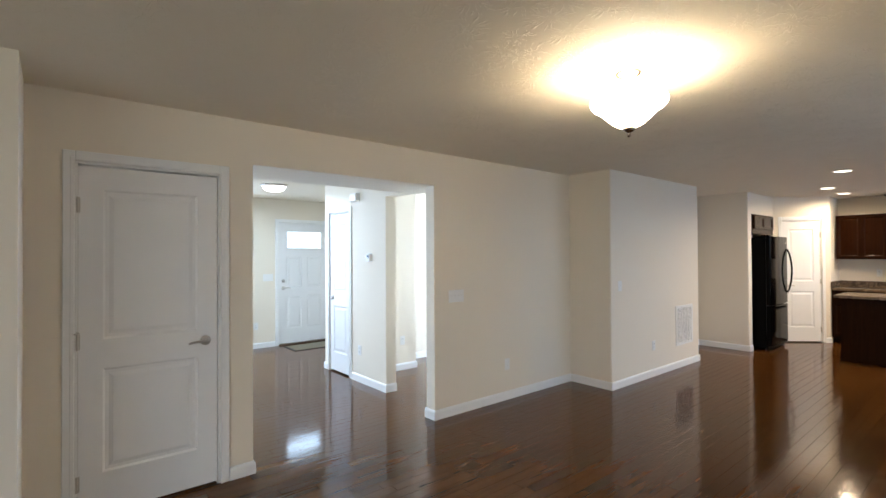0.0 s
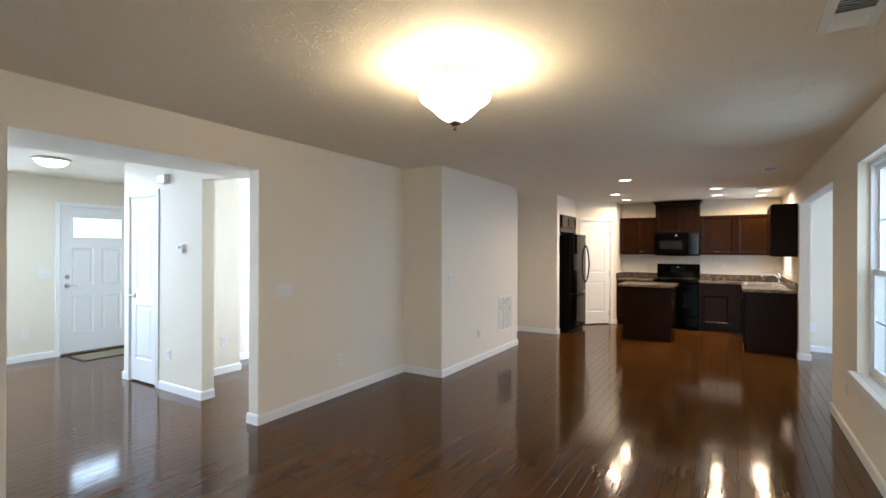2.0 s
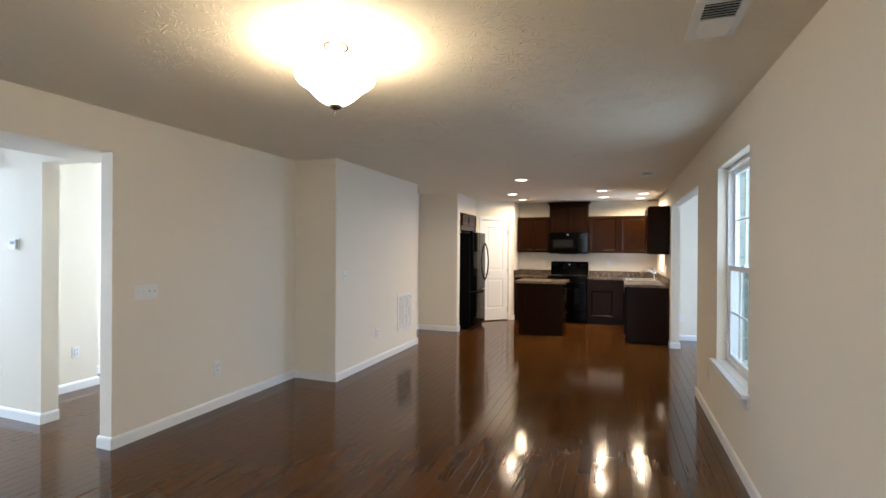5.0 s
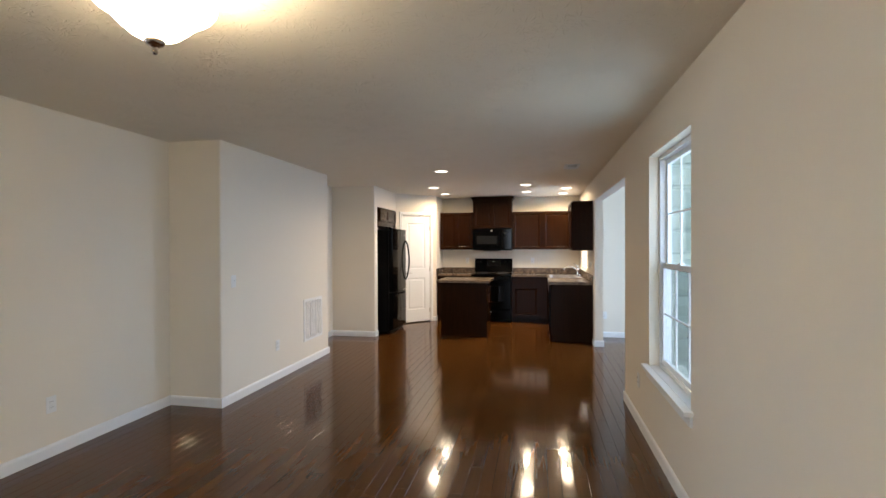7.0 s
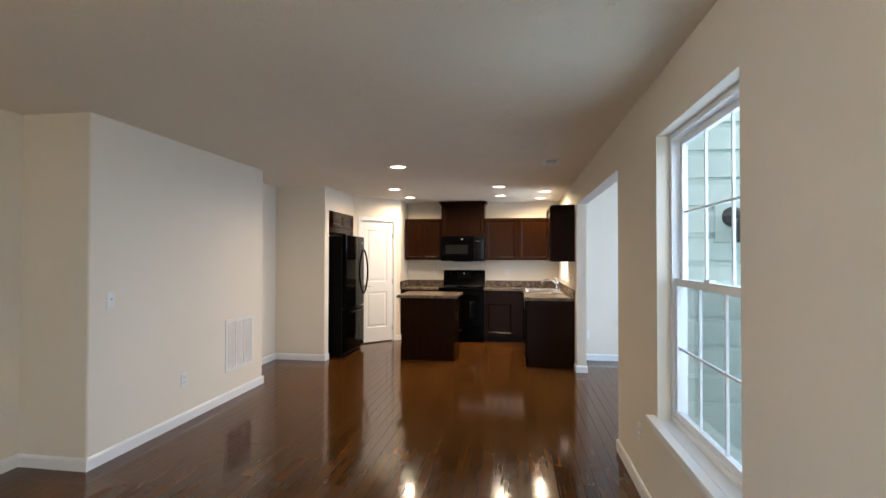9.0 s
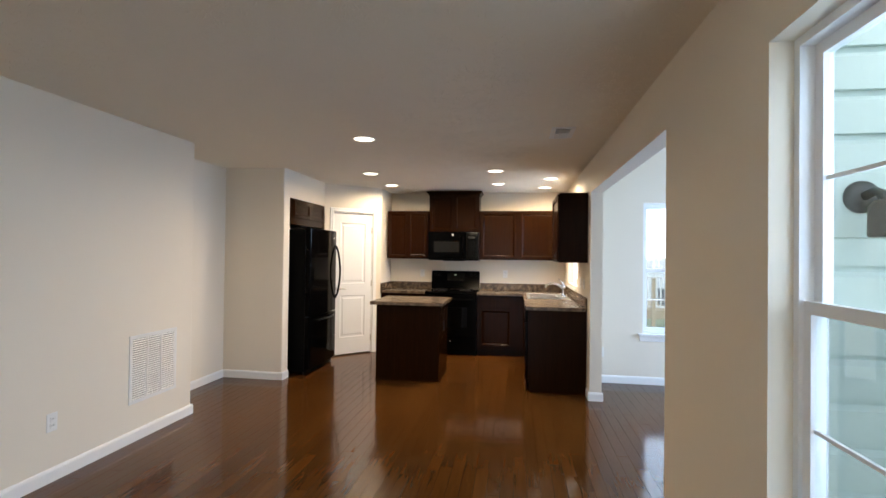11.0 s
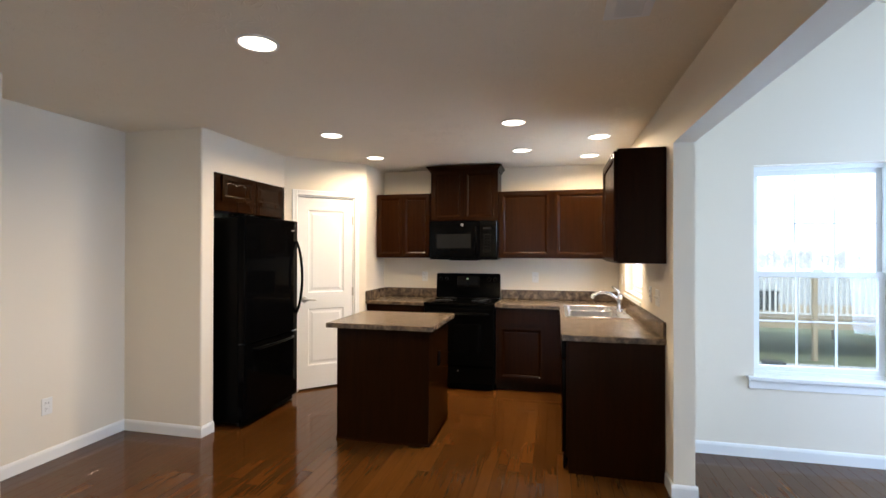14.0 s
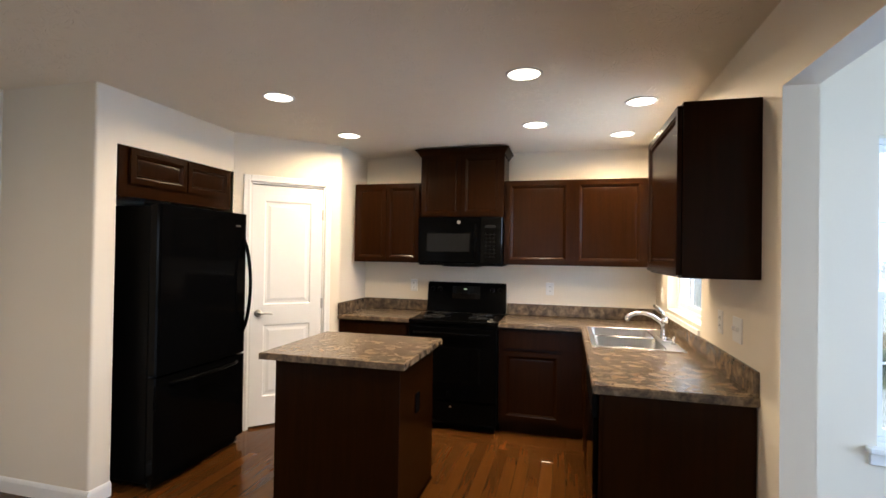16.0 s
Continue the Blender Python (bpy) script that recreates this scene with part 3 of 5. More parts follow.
def window(name, m, w, h, meet, label, sill=(0.05, 0.05), depth=0.155):
    """A white double-hung window with a six-light grid in each sash; x along the wall, y outwards, z up."""
    win = thing(name, m, label, "window", kind="structure")
    f, s = 0.028, 0.036
    y0, y1 = depth - 0.085, depth - 0.005
    bar("window_frame", [(0, f, y0, y1, 0, h), (w - f, w, y0, y1, 0, h), (f, w - f, y0, y1, 0, f), (f, w - f, y0, y1, h - f, h)], VINYL, win)
    for sash, za, zb, ya in (("lower_sash", f, meet + 0.02, y0 + 0.012), ("upper_sash", meet - 0.02, h - f, y0 + 0.042)):
        yb = ya + 0.028
        sa = bar(sash, [(f, f + s, ya, yb, za, zb), (w - f - s, w - f, ya, yb, za, zb), (f + s, w - f - s, ya, yb, za, za + s), (f + s, w - f - s, ya, yb, zb - s, zb)], VINYL, win)
        g = part("pane", cube(f + s, w - f - s, ya + 0.012, ya + 0.016, za + s, zb - s), GLASS, sa)
        g.visible_shadow = False
        gx0, gx1, gz0, gz1 = f + s, w - f - s, za + s, zb - s
        for k in (1, 2):
            cx = gx0 + (gx1 - gx0) * k / 3
            part("muntin", cube(cx - 0.0055, cx + 0.0055, ya + 0.008, ya + 0.020, gz0, gz1), VINYL, sa)
        cz = (gz0 + gz1) / 2
        part("muntin", cube(gx0, gx1, ya + 0.0085, ya + 0.0195, cz - 0.0055, cz + 0.0055), VINYL, sa)
    part("insect_screen", cube(f, w - f, y1 - 0.006, y1 - 0.004, f, meet + 0.01), SCREEN, win, "grey insect screen outside the lower sash").visible_shadow = False
    bar("sash_lock", [(w / 2 - 0.03, w / 2 + 0.03, y0 + 0.002, y0 + 0.03, meet + 0.021, meet + 0.035)], VINYL, win)
    if sill:
        over, out = sill
        bar("window_sill", [(-over, w + over, -out, 0.0, -0.022, 0.004), (0.002, w - 0.002, 0.0, y0, -0.002, 0.004)], TRIM, win, "painted wooden stool", 0.003)
        bar("apron", [(-over + 0.015, w + over - 0.015, -0.016, -0.001, -0.085, -0.0225)], TRIM, win, "", 0.003)
    return win


window("window_1", pose(XR, LW[1], LW[2], 0, 0, -90), LW[1] - LW[0], LW[3] - LW[2], 0.745, "white double-hung window with grilles and a painted sill")
window("window_2", pose(NW1[0], YN, NW1[2]), NW1[1] - NW1[0], NW1[3] - NW1[2], 0.726, "white double-hung nook window looking onto decks", None)
window("window_3", pose(NW2[0], YN, NW2[2]), NW2[1] - NW2[0], NW2[3] - NW2[2], 0.726, "white double-hung nook window beside its twin", None)
window("window_4", pose(XR, KW[1], KW[2], 0, 0, -90), KW[1] - KW[0], KW[3] - KW[2], 0.50, "white window above the kitchen sink", (0.0, 0.0))
nook_sill = thing("window_sill", pose(0, 0, 0), "white painted stool under both nook windows", "window sill", kind="structure")
bar("stool", [(NW1[0] - 0.05, NW2[1] + 0.05, YN - 0.05, YN, NW1[2] - 0.022, NW1[2] + 0.004), (NW1[0] + 0.002, NW1[1] - 0.002, YN, YN + 0.07, NW1[2] - 0.002, NW1[2] + 0.004),
              (NW2[0] + 0.002, NW2[1] - 0.002, YN, YN + 0.07, NW1[2] - 0.002, NW1[2] + 0.004)], TRIM, nook_sill, "", 0.003)
bar("apron", [(NW1[0] - 0.035, NW2[1] + 0.035, YN - 0.016, YN - 0.001, NW1[2] - 0.085, NW1[2] - 0.0225)], TRIM, nook_sill, "", 0.003)


# ---- doors ----
def lever(parent, x, z, way, mat=NICKEL):
    """A lever handle on a round rose; way is +1 or -1 along x."""
    bm = bmesh.new()
    turn = Matrix.Translation((x, 0, z)) @ Euler((radians(90), 0, 0)).to_matrix().to_4x4()
    lathe(bm, [(0.0, 0.012), (0.026, 0.012), (0.031, 0.007), (0.032, 0.0)], 24, turn)
    ob = part("door_handle", bm, mat, parent, "satin nickel lever handle", True)
    bm = bmesh.new()
    tube(bm, [(x, -0.010, z), (x, -0.042, z), (x + way * 0.012, -0.052, z + 0.001), (x + way * 0.05, -0.053, z + 0.003), (x + way * 0.085, -0.052, z - 0.001), (x + way * 0.108, -0.049, z - 0.007)], 0.008, 10,
         [0.011, 0.010, 0.010, 0.0085, 0.0075, 0.006])
    part("lever", bm, mat, ob, smooth=True)
    return ob


def hinge(parent, x, z):
    bm = bmesh.new()
    tube(bm, [(x, -0.006, z - 0.045), (x, -0.006, z + 0.045)], 0.0065, 10)
    box(bm, x - 0.012, x + 0.012, -0.0025, 0.0005, z - 0.044, z + 0.044)
    return part("hinge", bm, NICKEL, parent)


def casing(m, w, h, name="door_casing"):
    """Colonial casing round a door opening: two legs and a head."""
    c = thing(name, m, "white painted door casing", "trim", kind="structure")
    t = 0.058
    for nm, r in (("leg", (-t, -0.001, 0.0, h + t)), ("leg", (w + 0.001, w + t, 0.0, h + t)), ("head", (-0.001, w + 0.001, h, h + t))):
        bm = cube(r[0], r[1], -0.014, 0.0, r[2], r[3], bevel=0.004)
        if nm == "leg":
            inner = r[1] if r[0] < 0 else r[0]
            a, b = (inner - 0.022, inner - 0.004) if r[0] < 0 else (inner + 0.004, inner + 0.022)
            box(bm, a, b, -0.018, -0.013, r[2], h + 0.02, bevel=0.002)
        else:
            box(bm, r[0], r[1], -0.018, -0.013, h + 0.004, h + 0.022, bevel=0.002)
        part(nm, bm, TRIM, c)
    # jamb lining inside the opening
    for r in ((0, 0.012, 0.0, 0.115, 0, h), (w - 0.012, w, 0.0, 0.115, 0, h), (0.012, w - 0.012, 0.0, 0.115, h - 0.012, h)):
        part("jamb", cube(*r), TRIM, c)
    return c


def panel_door(name, m, w, h, handle_x, way, hinge_x, label, gap=0.02, stop=False):
    d = thing(name, m, label, "door", kind="structure")
    st = min(0.115, w * 0.17)
    bm = slab(bmesh.new(), w, h, 0.035, [(st, w - st, 0.235, 0.835), (st, w - st, 1.005, h - 0.13)])
    bmesh.ops.translate(bm, verts=bm.verts, vec=(0, 0, gap))
    part("door_leaf", bm, DOOR, d)
    lever(d, handle_x, 0.955, way)
    hs = [hinge(d, hinge_x, z) for z in (0.22, 1.02, 1.80)]
    if stop:
        bm = bmesh.new()
        tube(bm, [(hinge_x, -0.010, 1.075), (hinge_x + 0.005, -0.04, 1.075), (hinge_x - 0.015, -0.065, 1.075)], 0.005, 8)
        part("door_stop", bm, NICKEL, hs[1])
    return d


# closet in the living room
casing(pose(XL, -0.043, 0, 0, 0, 90), 0.762, 2.048)
panel_door("door_1", pose(XL - 0.006, -0.029, 0, 0, 0, 90), 0.731, 2.005, 0.662, -1, -0.003, "white two-panel closet door, shut, with a lever handle", stop=True)
# unseen, added so hall light does not leak under the closet door
structure("closet_side", cube(-4.05, XL - 0.12, 0.80, 0.93, 0, H), WALL, "unseen plain wall closing the closet")
structure("closet_back", cube(-4.15, -4.05, -0.42, 0.85, 0, H), WALL, "unseen plain wall closing the closet")
# closet in the hall
casing(pose(-5.793, HY, 0), 0.536, 2.048)
panel_door("door_2", pose(-5.780, HY + 0.006, 0), 0.510, 2.008, 0.055, 1, 0.513, "white two-panel hall closet door, shut")
structure("hall_closet_back", cube(-5.80, -5.30, HY + 0.50, HY + 0.55, 0, H), WALL, "plain wall inside the hall closet")
# pantry
PANG = math.degrees(math.atan2(PD.y, PD.x))
pp = PA + PD * PDOOR0
casing(pose(pp.x, pp.y, 0, 0, 0, PANG), PDOOR1 - PDOOR0, 2.048)
pp = PA + PD * (PDOOR0 + 0.014) - PN * 0.006
panel_door("door_3", pose(pp.x, pp.y, 0, 0, 0, PANG), PDOOR1 - PDOOR0 - 0.028, 2.008, 0.062, 1, PDOOR1 - PDOOR0 - 0.025, "white two-panel pantry door, shut")
structure("pantry_back", prism([(-3.38, 9.235), (-3.30, 9.235), (-3.30, YB), (-3.38, YB)], 0, H), WALL, "plain wall inside the pantry")


def entry_door():
    d = thing("door_4", pose(EX - 0.02, ED[0] + 0.012, 0, 0, 0, 90), "white panelled front door with a narrow glass light", "door", kind="structure")
    w, h = ED[1] - ED[0] - 0.024, 2.02
    a, b, c, e = 0.13, w / 2 - 0.05, w / 2 + 0.05, w - 0.13
    lite = (0.135, w - 0.135, 1.60, 1.885)
    rows = [(0.25, 0.80), (0.93, 1.46)]
    bm = bmesh.new()
    panels = [(x0, x1, z0, z1) for x0, x1 in ((a, b), (c, e)) for z0, z1 in rows]
    slab(bm, w, 1.56, 0.044, panels)
    for r in ((0, lite[0], 1.56, h), (lite[1], w, 1.56, h), (lite[0], lite[1], 1.56, lite[2]), (lite[0], lite[1], lite[3], h)):
        box(bm, r[0], r[1], 0, 0.044, r[2], r[3])
    bmesh.ops.translate(bm, verts=bm.verts, vec=(0, 0, 0.022))
    leaf = part("door_leaf", bm, DOOR, d)
    z0, z1 = lite[2] + 0.022, lite[3] + 0.022
    part("light_frame", boxes([(lite[0] - 0.02, lite[1] + 0.02, -0.010, 0.0, z0 - 0.02, z0 + 0.008), (lite[0] - 0.02, lite[1] + 0.02, -0.010, 0.0, z1 - 0.008, z1 + 0.02),
                               (lite[0] - 0.02, lite[0] + 0.008, -0.010, 0.0, z0 + 0.008, z1 - 0.008), (lite[1] - 0.008, lite[1] + 0.02, -0.010, 0.0, z0 + 0.008, z1 - 0.008)]), DOOR, leaf)
    g = part("pane", cube(lite[0], lite[1], 0.018, 0.024, z0, z1), GLASS, leaf)
    g.visible_shadow = False
    lever(d, 0.075, 0.955, 1)
    bm = bmesh.new()
    lathe(bm, [(0.0, 0.028), (0.019, 0.026), (0.021, 0.010), (0.028, 0.006), (0.029, 0.0)], 20, Matrix.Translation((0.075, 0, 1.075)) @ Euler((radians(90), 0, 0)).to_matrix().to_4x4())
    part("deadbolt", bm, NICKEL, d, "satin nickel deadbolt", True)
    part("threshold", cube(-0.01, w + 0.01, -0.07, 0.10, 0.0, 0.02, bevel=0.005), BRONZE, d, "bronze threshold")


entry_door()
casing(pose(EX, ED[0], 0, 0, 0, 90), ED[1] - ED[0], 2.05)
mat = thing("door_mat", pose(0, 0, 0), "flat tan door mat with a dark border before the front door", "mat")
part("border", cube(-7.72, -7.24, 2.80, 3.62, 0.001, 0.008, bevel=0.002), RUBBER, mat)
part("pile", cube(-7.69, -7.27, 2.83, 3.59, 0.008, 0.013), MAT_TAN, mat)


# ---- plates on the walls ----
def plate(name, m, label, category, w=0.072, h=0.116, kind_="outlet", gangs=1):
    t = thing(name, m, label, category)
    part("cover", cube(-w / 2, w / 2, -0.006, -0.0005, -h / 2, h / 2, bevel=0.002), PLATE, t)
    for g in range(gangs):
        cx = (g - (gangs - 1) / 2) * 0.046
        if kind_ == "outlet":
            for z in (-0.02, 0.02):
                part("receptacle", cube(cx - 0.016, cx + 0.016, -0.0085, -0.006, z - 0.0145, z + 0.0145, bevel=0.003), PLATE, t)
                for dx in (-0.006, 0.006):
                    part("slot", cube(cx + dx - 0.0012, cx + dx + 0.0012, -0.0092, -0.0085, z - 0.003, z + 0.006), DARK, t)
        else:
            part("toggle", cube(cx - 0.006, cx + 0.006, -0.020, -0.006, -0.003, 0.014, bevel=0.002), PLATE, t)
    return t


E90, W90 = -90, 90
plate("light_switch", pose(XL, 2.808, 1.113, 0, 0, W90), "white four-gang switch plate on the cream wall", "switch", 0.190, 0.116, "switch", 4)
plate("outlet", pose(XL, 3.505, 0.365, 0, 0, W90), "white outlet plate low on the cream wall", "outlet")
plate("light_switch", pose(-2.885, 4.79, 1.14, 0, 0, W90), "white single switch plate on the stepped wall", "switch", kind_="switch")
plate("outlet", pose(-2.885, 5.557, 0.375, 0, 0, W90), "white outlet plate near the return grille", "outlet")
plate("outlet", pose(-3.375, 7.46, 0.385, 0, 0, W90), "white outlet plate in the wall recess", "outlet")
plate("outlet", pose(XR, 4.90, 0.365, 0, 0, E90), "white outlet plate below the living room window", "outlet")
plate("light_switch", pose(XR, 8.385, 1.15, 0, 0, E90), "cream two-gang switch plate above the counter", "switch", 0.118, 0.116, "switch", 2)
plate("outlet", pose(XR, 8.63, 1.155, 0, 0, E90), "cream outlet plate above the counter", "outlet")
plate("outlet", pose(XR, 10.15, 1.17, 0, 0, E90), "cream outlet plate beside the kitchen window", "outlet")
plate("outlet", pose(-1.475, YB, 1.16), "cream outlet plate on the kitchen back wall", "outlet")
plate("outlet", pose(-0.158, YB, 1.165), "cream outlet plate on the kitchen back wall", "outlet")
plate("outlet", pose(0.985, YN, 0.35), "white outlet plate on the nook wall", "outlet")
plate("outlet", pose(-5.01, HY, 0.375), "white outlet plate low on the hall wall", "outlet")
plate("outlet", pose(-5.17, 3.40, 0.385, 0, 0, W90), "white outlet plate behind the hall wall", "outlet")
plate("light_switch", pose(EX, 2.60, 1.14, 0, 0, W90), "white switch plate beside the front door", "switch", 0.165, 0.116, "switch", 3)
plate("outlet", pose(EX, 2.40, 0.36, 0, 0, W90), "white outlet plate beside the front door", "outlet")

thermo = thing("thermostat", pose(-4.775, HY, 1.475), "white square thermostat on the hall wall", "thermostat")
part("base", cube(-0.055, 0.055, -0.008, -0.0005, -0.05, 0.05, bevel=0.003), PLATE, thermo)
body = part("body", cube(-0.045, 0.045, -0.030, -0.008, -0.042, 0.042, bevel=0.006), PLATE, thermo)
part("display", cube(-0.028, 0.028, -0.031, -0.030, 0.0, 0.028), GREY_GLASS, body)
chime = thing("door_chime", pose(-5.085, HY, 2.195), "white plastic door chime high on the hall wall", "door chime")
part("backplate", cube(-0.085, 0.085, -0.01, -0.0005, -0.055, 0.055, bevel=0.003), PLATE, chime)
part("cover", cube(-0.075, 0.075, -0.055, -0.01, -0.048, 0.048, bevel=0.008), PLATE, chime)


# ---- return-air grille and ceiling registers ----
def return_grille():
    g = thing("return_air_grille", pose(-2.885, 6.155, 0.29, 0, 0, 90), "white louvred return-air grille low on the wall", "vent")
    w, h, f = 0.50, 0.52, 0.028
    # flat grey sheet, coloured to stand for the shade in the duct
    part("backing", cube(f, w - f, -0.0035, -0.001, f, h - f), GREY, g)
    part("frame", boxes([(0, w, -0.008, -0.0005, 0, f), (0, w, -0.008, -0.0005, h - f, h), (0, f, -0.008, -0.0005, f, h - f), (w - f, w, -0.008, -0.0005, f, h - f)]), PLATE, g)
    for k in (1, 2):
        x = f + (w - 2 * f) * k / 3
        part("divider", cube(x - 0.006, x + 0.006, -0.010, -0.0035, f, h - f), PLATE, g)
    n = 27
    bm = cube(f, w - f, -0.0068, -0.0050, -0.0050, 0.0050)
    bmesh.ops.rotate(bm, verts=bm.verts, cent=(0, -0.0055, 0), matrix=Matrix.Rotation(radians(-35), 3, 'X'))
    first = part("slat", bm, PLATE, g)
    for k in range(n):
        ob = first if k == 0 else new("slat", first.data)
        ob.parent = g
        ob.matrix_basis = Matrix.Translation((0, 0, f + 0.008 + (h - 2 * f - 0.016) * k / (n - 1)))


return_grille()


def register(m, w, l, label):
    """A stamped steel ceiling register: rim, louvres, open dark half."""
    g = thing("ceiling_register", m, label, "vent")
    f = 0.036
    part("frame", boxes([(-w / 2, w / 2, -l / 2, -l / 2 + f, -0.008, -0.0005), (-w / 2, w / 2, l / 2 - f, l / 2, -0.008, -0.0005),
                         (-w / 2, -w / 2 + f, -l / 2 + f, l / 2 - f, -0.008, -0.0005), (w / 2 - f, w / 2, -l / 2 + f, l / 2 - f, -0.008, -0.0005)]), PLATE, g)
    # near-black sheet in place of the duct's shaded inside
    part("backing", cube(-w / 2 + f, w / 2 - f, -l / 2 + f, l / 2 - f, -0.002, -0.0005), DARK, g)
    bm = cube(-w / 2 + f, w / 2 - f, -0.013, 0.013, -0.0095, -0.0085)
    bmesh.ops.translate(bm, verts=bm.verts, vec=(0, 0, 0.009))
    first = part("slat", bm, PLATE, g)
    n = 13
    for k in range(n):
        ob = first if k == 0 else new("slat", first.data)
        ob.parent = g
        ob.matrix_basis = Matrix.Translation((0, -l / 2 + f + 0.01 + (l - 2 * f - 0.02) * k / (n - 1), -0.010)) @ Matrix.Rotation(radians(33 if k < n // 2 else -38), 4, 'X')
    return g


register(pose(0.37, 2.43, H), 0.20, 0.37, "white louvred ceiling register near the window wall")
register(pose(0.35, 6.80, H), 0.18, 0.33, "white louvred ceiling register above the nook opening")


# ---- kitchen cabinets ----
CAB_RINGS = ((0, 0), (0.003, 0.003), (0.009, 0.004), (0.022, 0.012), (0.026, 0.012), (0.034, 0.011))


def front(name, parent, x0, x1, z0, z1, y=-0.021, stile=0.034):
    """A cabinet door with a framed, recessed panel, or a plain drawer front with eased edges."""
    w, h = x1 - x0, z1 - z0
    s = min(stile, h * 0.22)
    bm = slab(bmesh.new(), w, h, 0.019, [] if name == "drawer_front" else [(s, w - s, s, h - s)], CAB_RINGS)
    rim = [e for e in bm.edges if all(abs(v.co.y) < 1e-5 for v in e.verts) and (all(abs(v.co.x) < 1e-5 for v in e.verts) or all(abs(v.co.x - w) < 1e-5 for v in e.verts) or all(abs(v.co.z) < 1e-5 for v in e.verts) or all(abs(v.co.z - h) < 1e-5 for v in e.verts))]
    bmesh.ops.bevel(bm, geom=rim, offset=0.006 if name == "drawer_front" else 0.004, segments=2, affect='EDGES')
    bmesh.ops.translate(bm, verts=bm.verts, vec=(x0, y, z0))
    return part(name, bm, CAB, parent)


def wall_cabinet(m, w, d, h, label, splits, crown=False, name="wall_cabinet", low=0.012):
    c = thing(name, m, label, "cabinet")
    part("body", cube(0, w, 0, d, 0, h, bevel=0.0015), CAB, c)
    for a, b in splits:
        front("cabinet_door", c, a, b, low, h - 0.014)
    if crown:
        prof = [(0.0, 0.0), (0.006, 0.0), (0.010, 0.012), (0.030, 0.040), (0.042, 0.048), (0.042, 0.060), (0.0, 0.060)]
        bm = bmesh.new()
        for k, (o, z) in enumerate(prof[:-1]):
            o2, z2 = prof[k + 1]
            a = [(-o, d, h + z - 0.02), (-o, -o - 0.02, h + z - 0.02), (w + o, -o - 0.02, h + z - 0.02), (w + o, d, h + z - 0.02)]
            b = [(-o2, d, h + z2 - 0.02), (-o2, -o2 - 0.02, h + z2 - 0.02), (w + o2, -o2 - 0.02, h + z2 - 0.02), (w + o2, d, h + z2 - 0.02)]
            for i in range(3):
                bm.faces.new([bm.verts.new(v) for v in (a[i], a[i + 1], b[i + 1], b[i])])
        bmesh.ops.remove_doubles(bm, verts=bm.verts, dist=1e-5)
        part("crown_moulding", bm, CAB, c)
    return c


YU = 10.115
wall_cabinet(pose(-1.975, YU, 1.39), 0.655, YB - YU, 0.735, "dark cherry two-door wall cabinet beside the pantry wall", [(0.012, 0.325), (0.330, 0.643)])
wall_cabinet(pose(-1.315, YU - 0.01, 1.805), 0.765, YB - YU + 0.01, 0.575, "tall dark cherry cabinet with crown moulding above the microwave", [(0.02, 0.380), (0.385, 0.745)], crown=True)
wall_cabinet(pose(-0.547, YU, 1.39), 1.292, YB - YU, 0.735, "dark cherry two-door wall cabinet running into the corner", [(0.022, 0.560), (0.600, 1.145)])
# cabinet beside the kitchen window faces the room across the sink
wall_cabinet(pose(0.455, 8.88, 1.39, 0, 0, -90), 0.76, XR - 0.455 - 0.001, 0.742, "dark cherry wall cabinet with its plain end towards the nook", [(0.012, 0.748)])
# cabinet over the fridge
wall_cabinet(pose(-2.632, 8.212, 1.80, 0, 0, 90), 0.985, 0.60, 0.31, "short dark cherry cabinet above the fridge", [(0.065, 0.510), (0.522, 0.945)], name="over_fridge_cabinet", low=0.082)


def base_cabinet(m, w, d, label, layout, toe=True, h=0.875, bowl=False):
    """layout: (kind, x0, x1, z0, z1) rows of doors and drawer fronts."""
    c = thing("base_cabinet", m, label, "cabinet")
    rows = [(0, w, 0, d, 0.10, h), (0, w, 0.07 if toe else 0.0, d, 0.0, 0.10)]
    if bowl:
        rows = [(0, w, 0, d, 0.10, 0.70), (0, w, 0.07, d, 0.0, 0.10), (0, w, 0, 0.02, 0.70, h), (0, w, d - 0.02, d, 0.70, h), (0, 0.02, 0.02, d - 0.02, 0.70, h), (w - 0.02, w, 0.02, d - 0.02, 0.70, h)]
    part("body", boxes(rows), CAB, c)
    for kind_, a, b, z0, z1 in layout:
        front(kind_, c, a, b, z0, z1)
    return c


YF = 9.865
base_cabinet(pose(-1.995, YF, 0), 0.675, YB - YF, "dark espresso base cabinet between pantry and range", [("drawer_front", 0.02, 0.655, 0.70, 0.85), ("cabinet_door", 0.02, 0.335, 0.13, 0.68), ("cabinet_door", 0.34, 0.655, 0.13, 0.68)])
base_cabinet(pose(-0.545, YF, 0), 0.68, YB - YF, "dark espresso base cabinet with one drawer and door", [("drawer_front", 0.035, 0.50, 0.705, 0.85), ("cabinet_door", 0.035, 0.50, 0.13, 0.685)])
base_cabinet(pose(0.1355, YF - 0.004, 0, 0, 0, -90), YF - 8.155 - 0.004, XR - 0.1365, "dark espresso sink cabinet run with a plain end panel",
             [("drawer_front", 0.08, 0.50, 0.705, 0.85), ("drawer_front", 0.51, 0.93, 0.705, 0.85), ("cabinet_door", 0.08, 0.50, 0.13, 0.685), ("cabinet_door", 0.51, 0.93, 0.13, 0.685)], bowl=True)
end = thing("end_panel", pose(0, 0, 0), "dark espresso cabinet end panel facing the room", "panel")
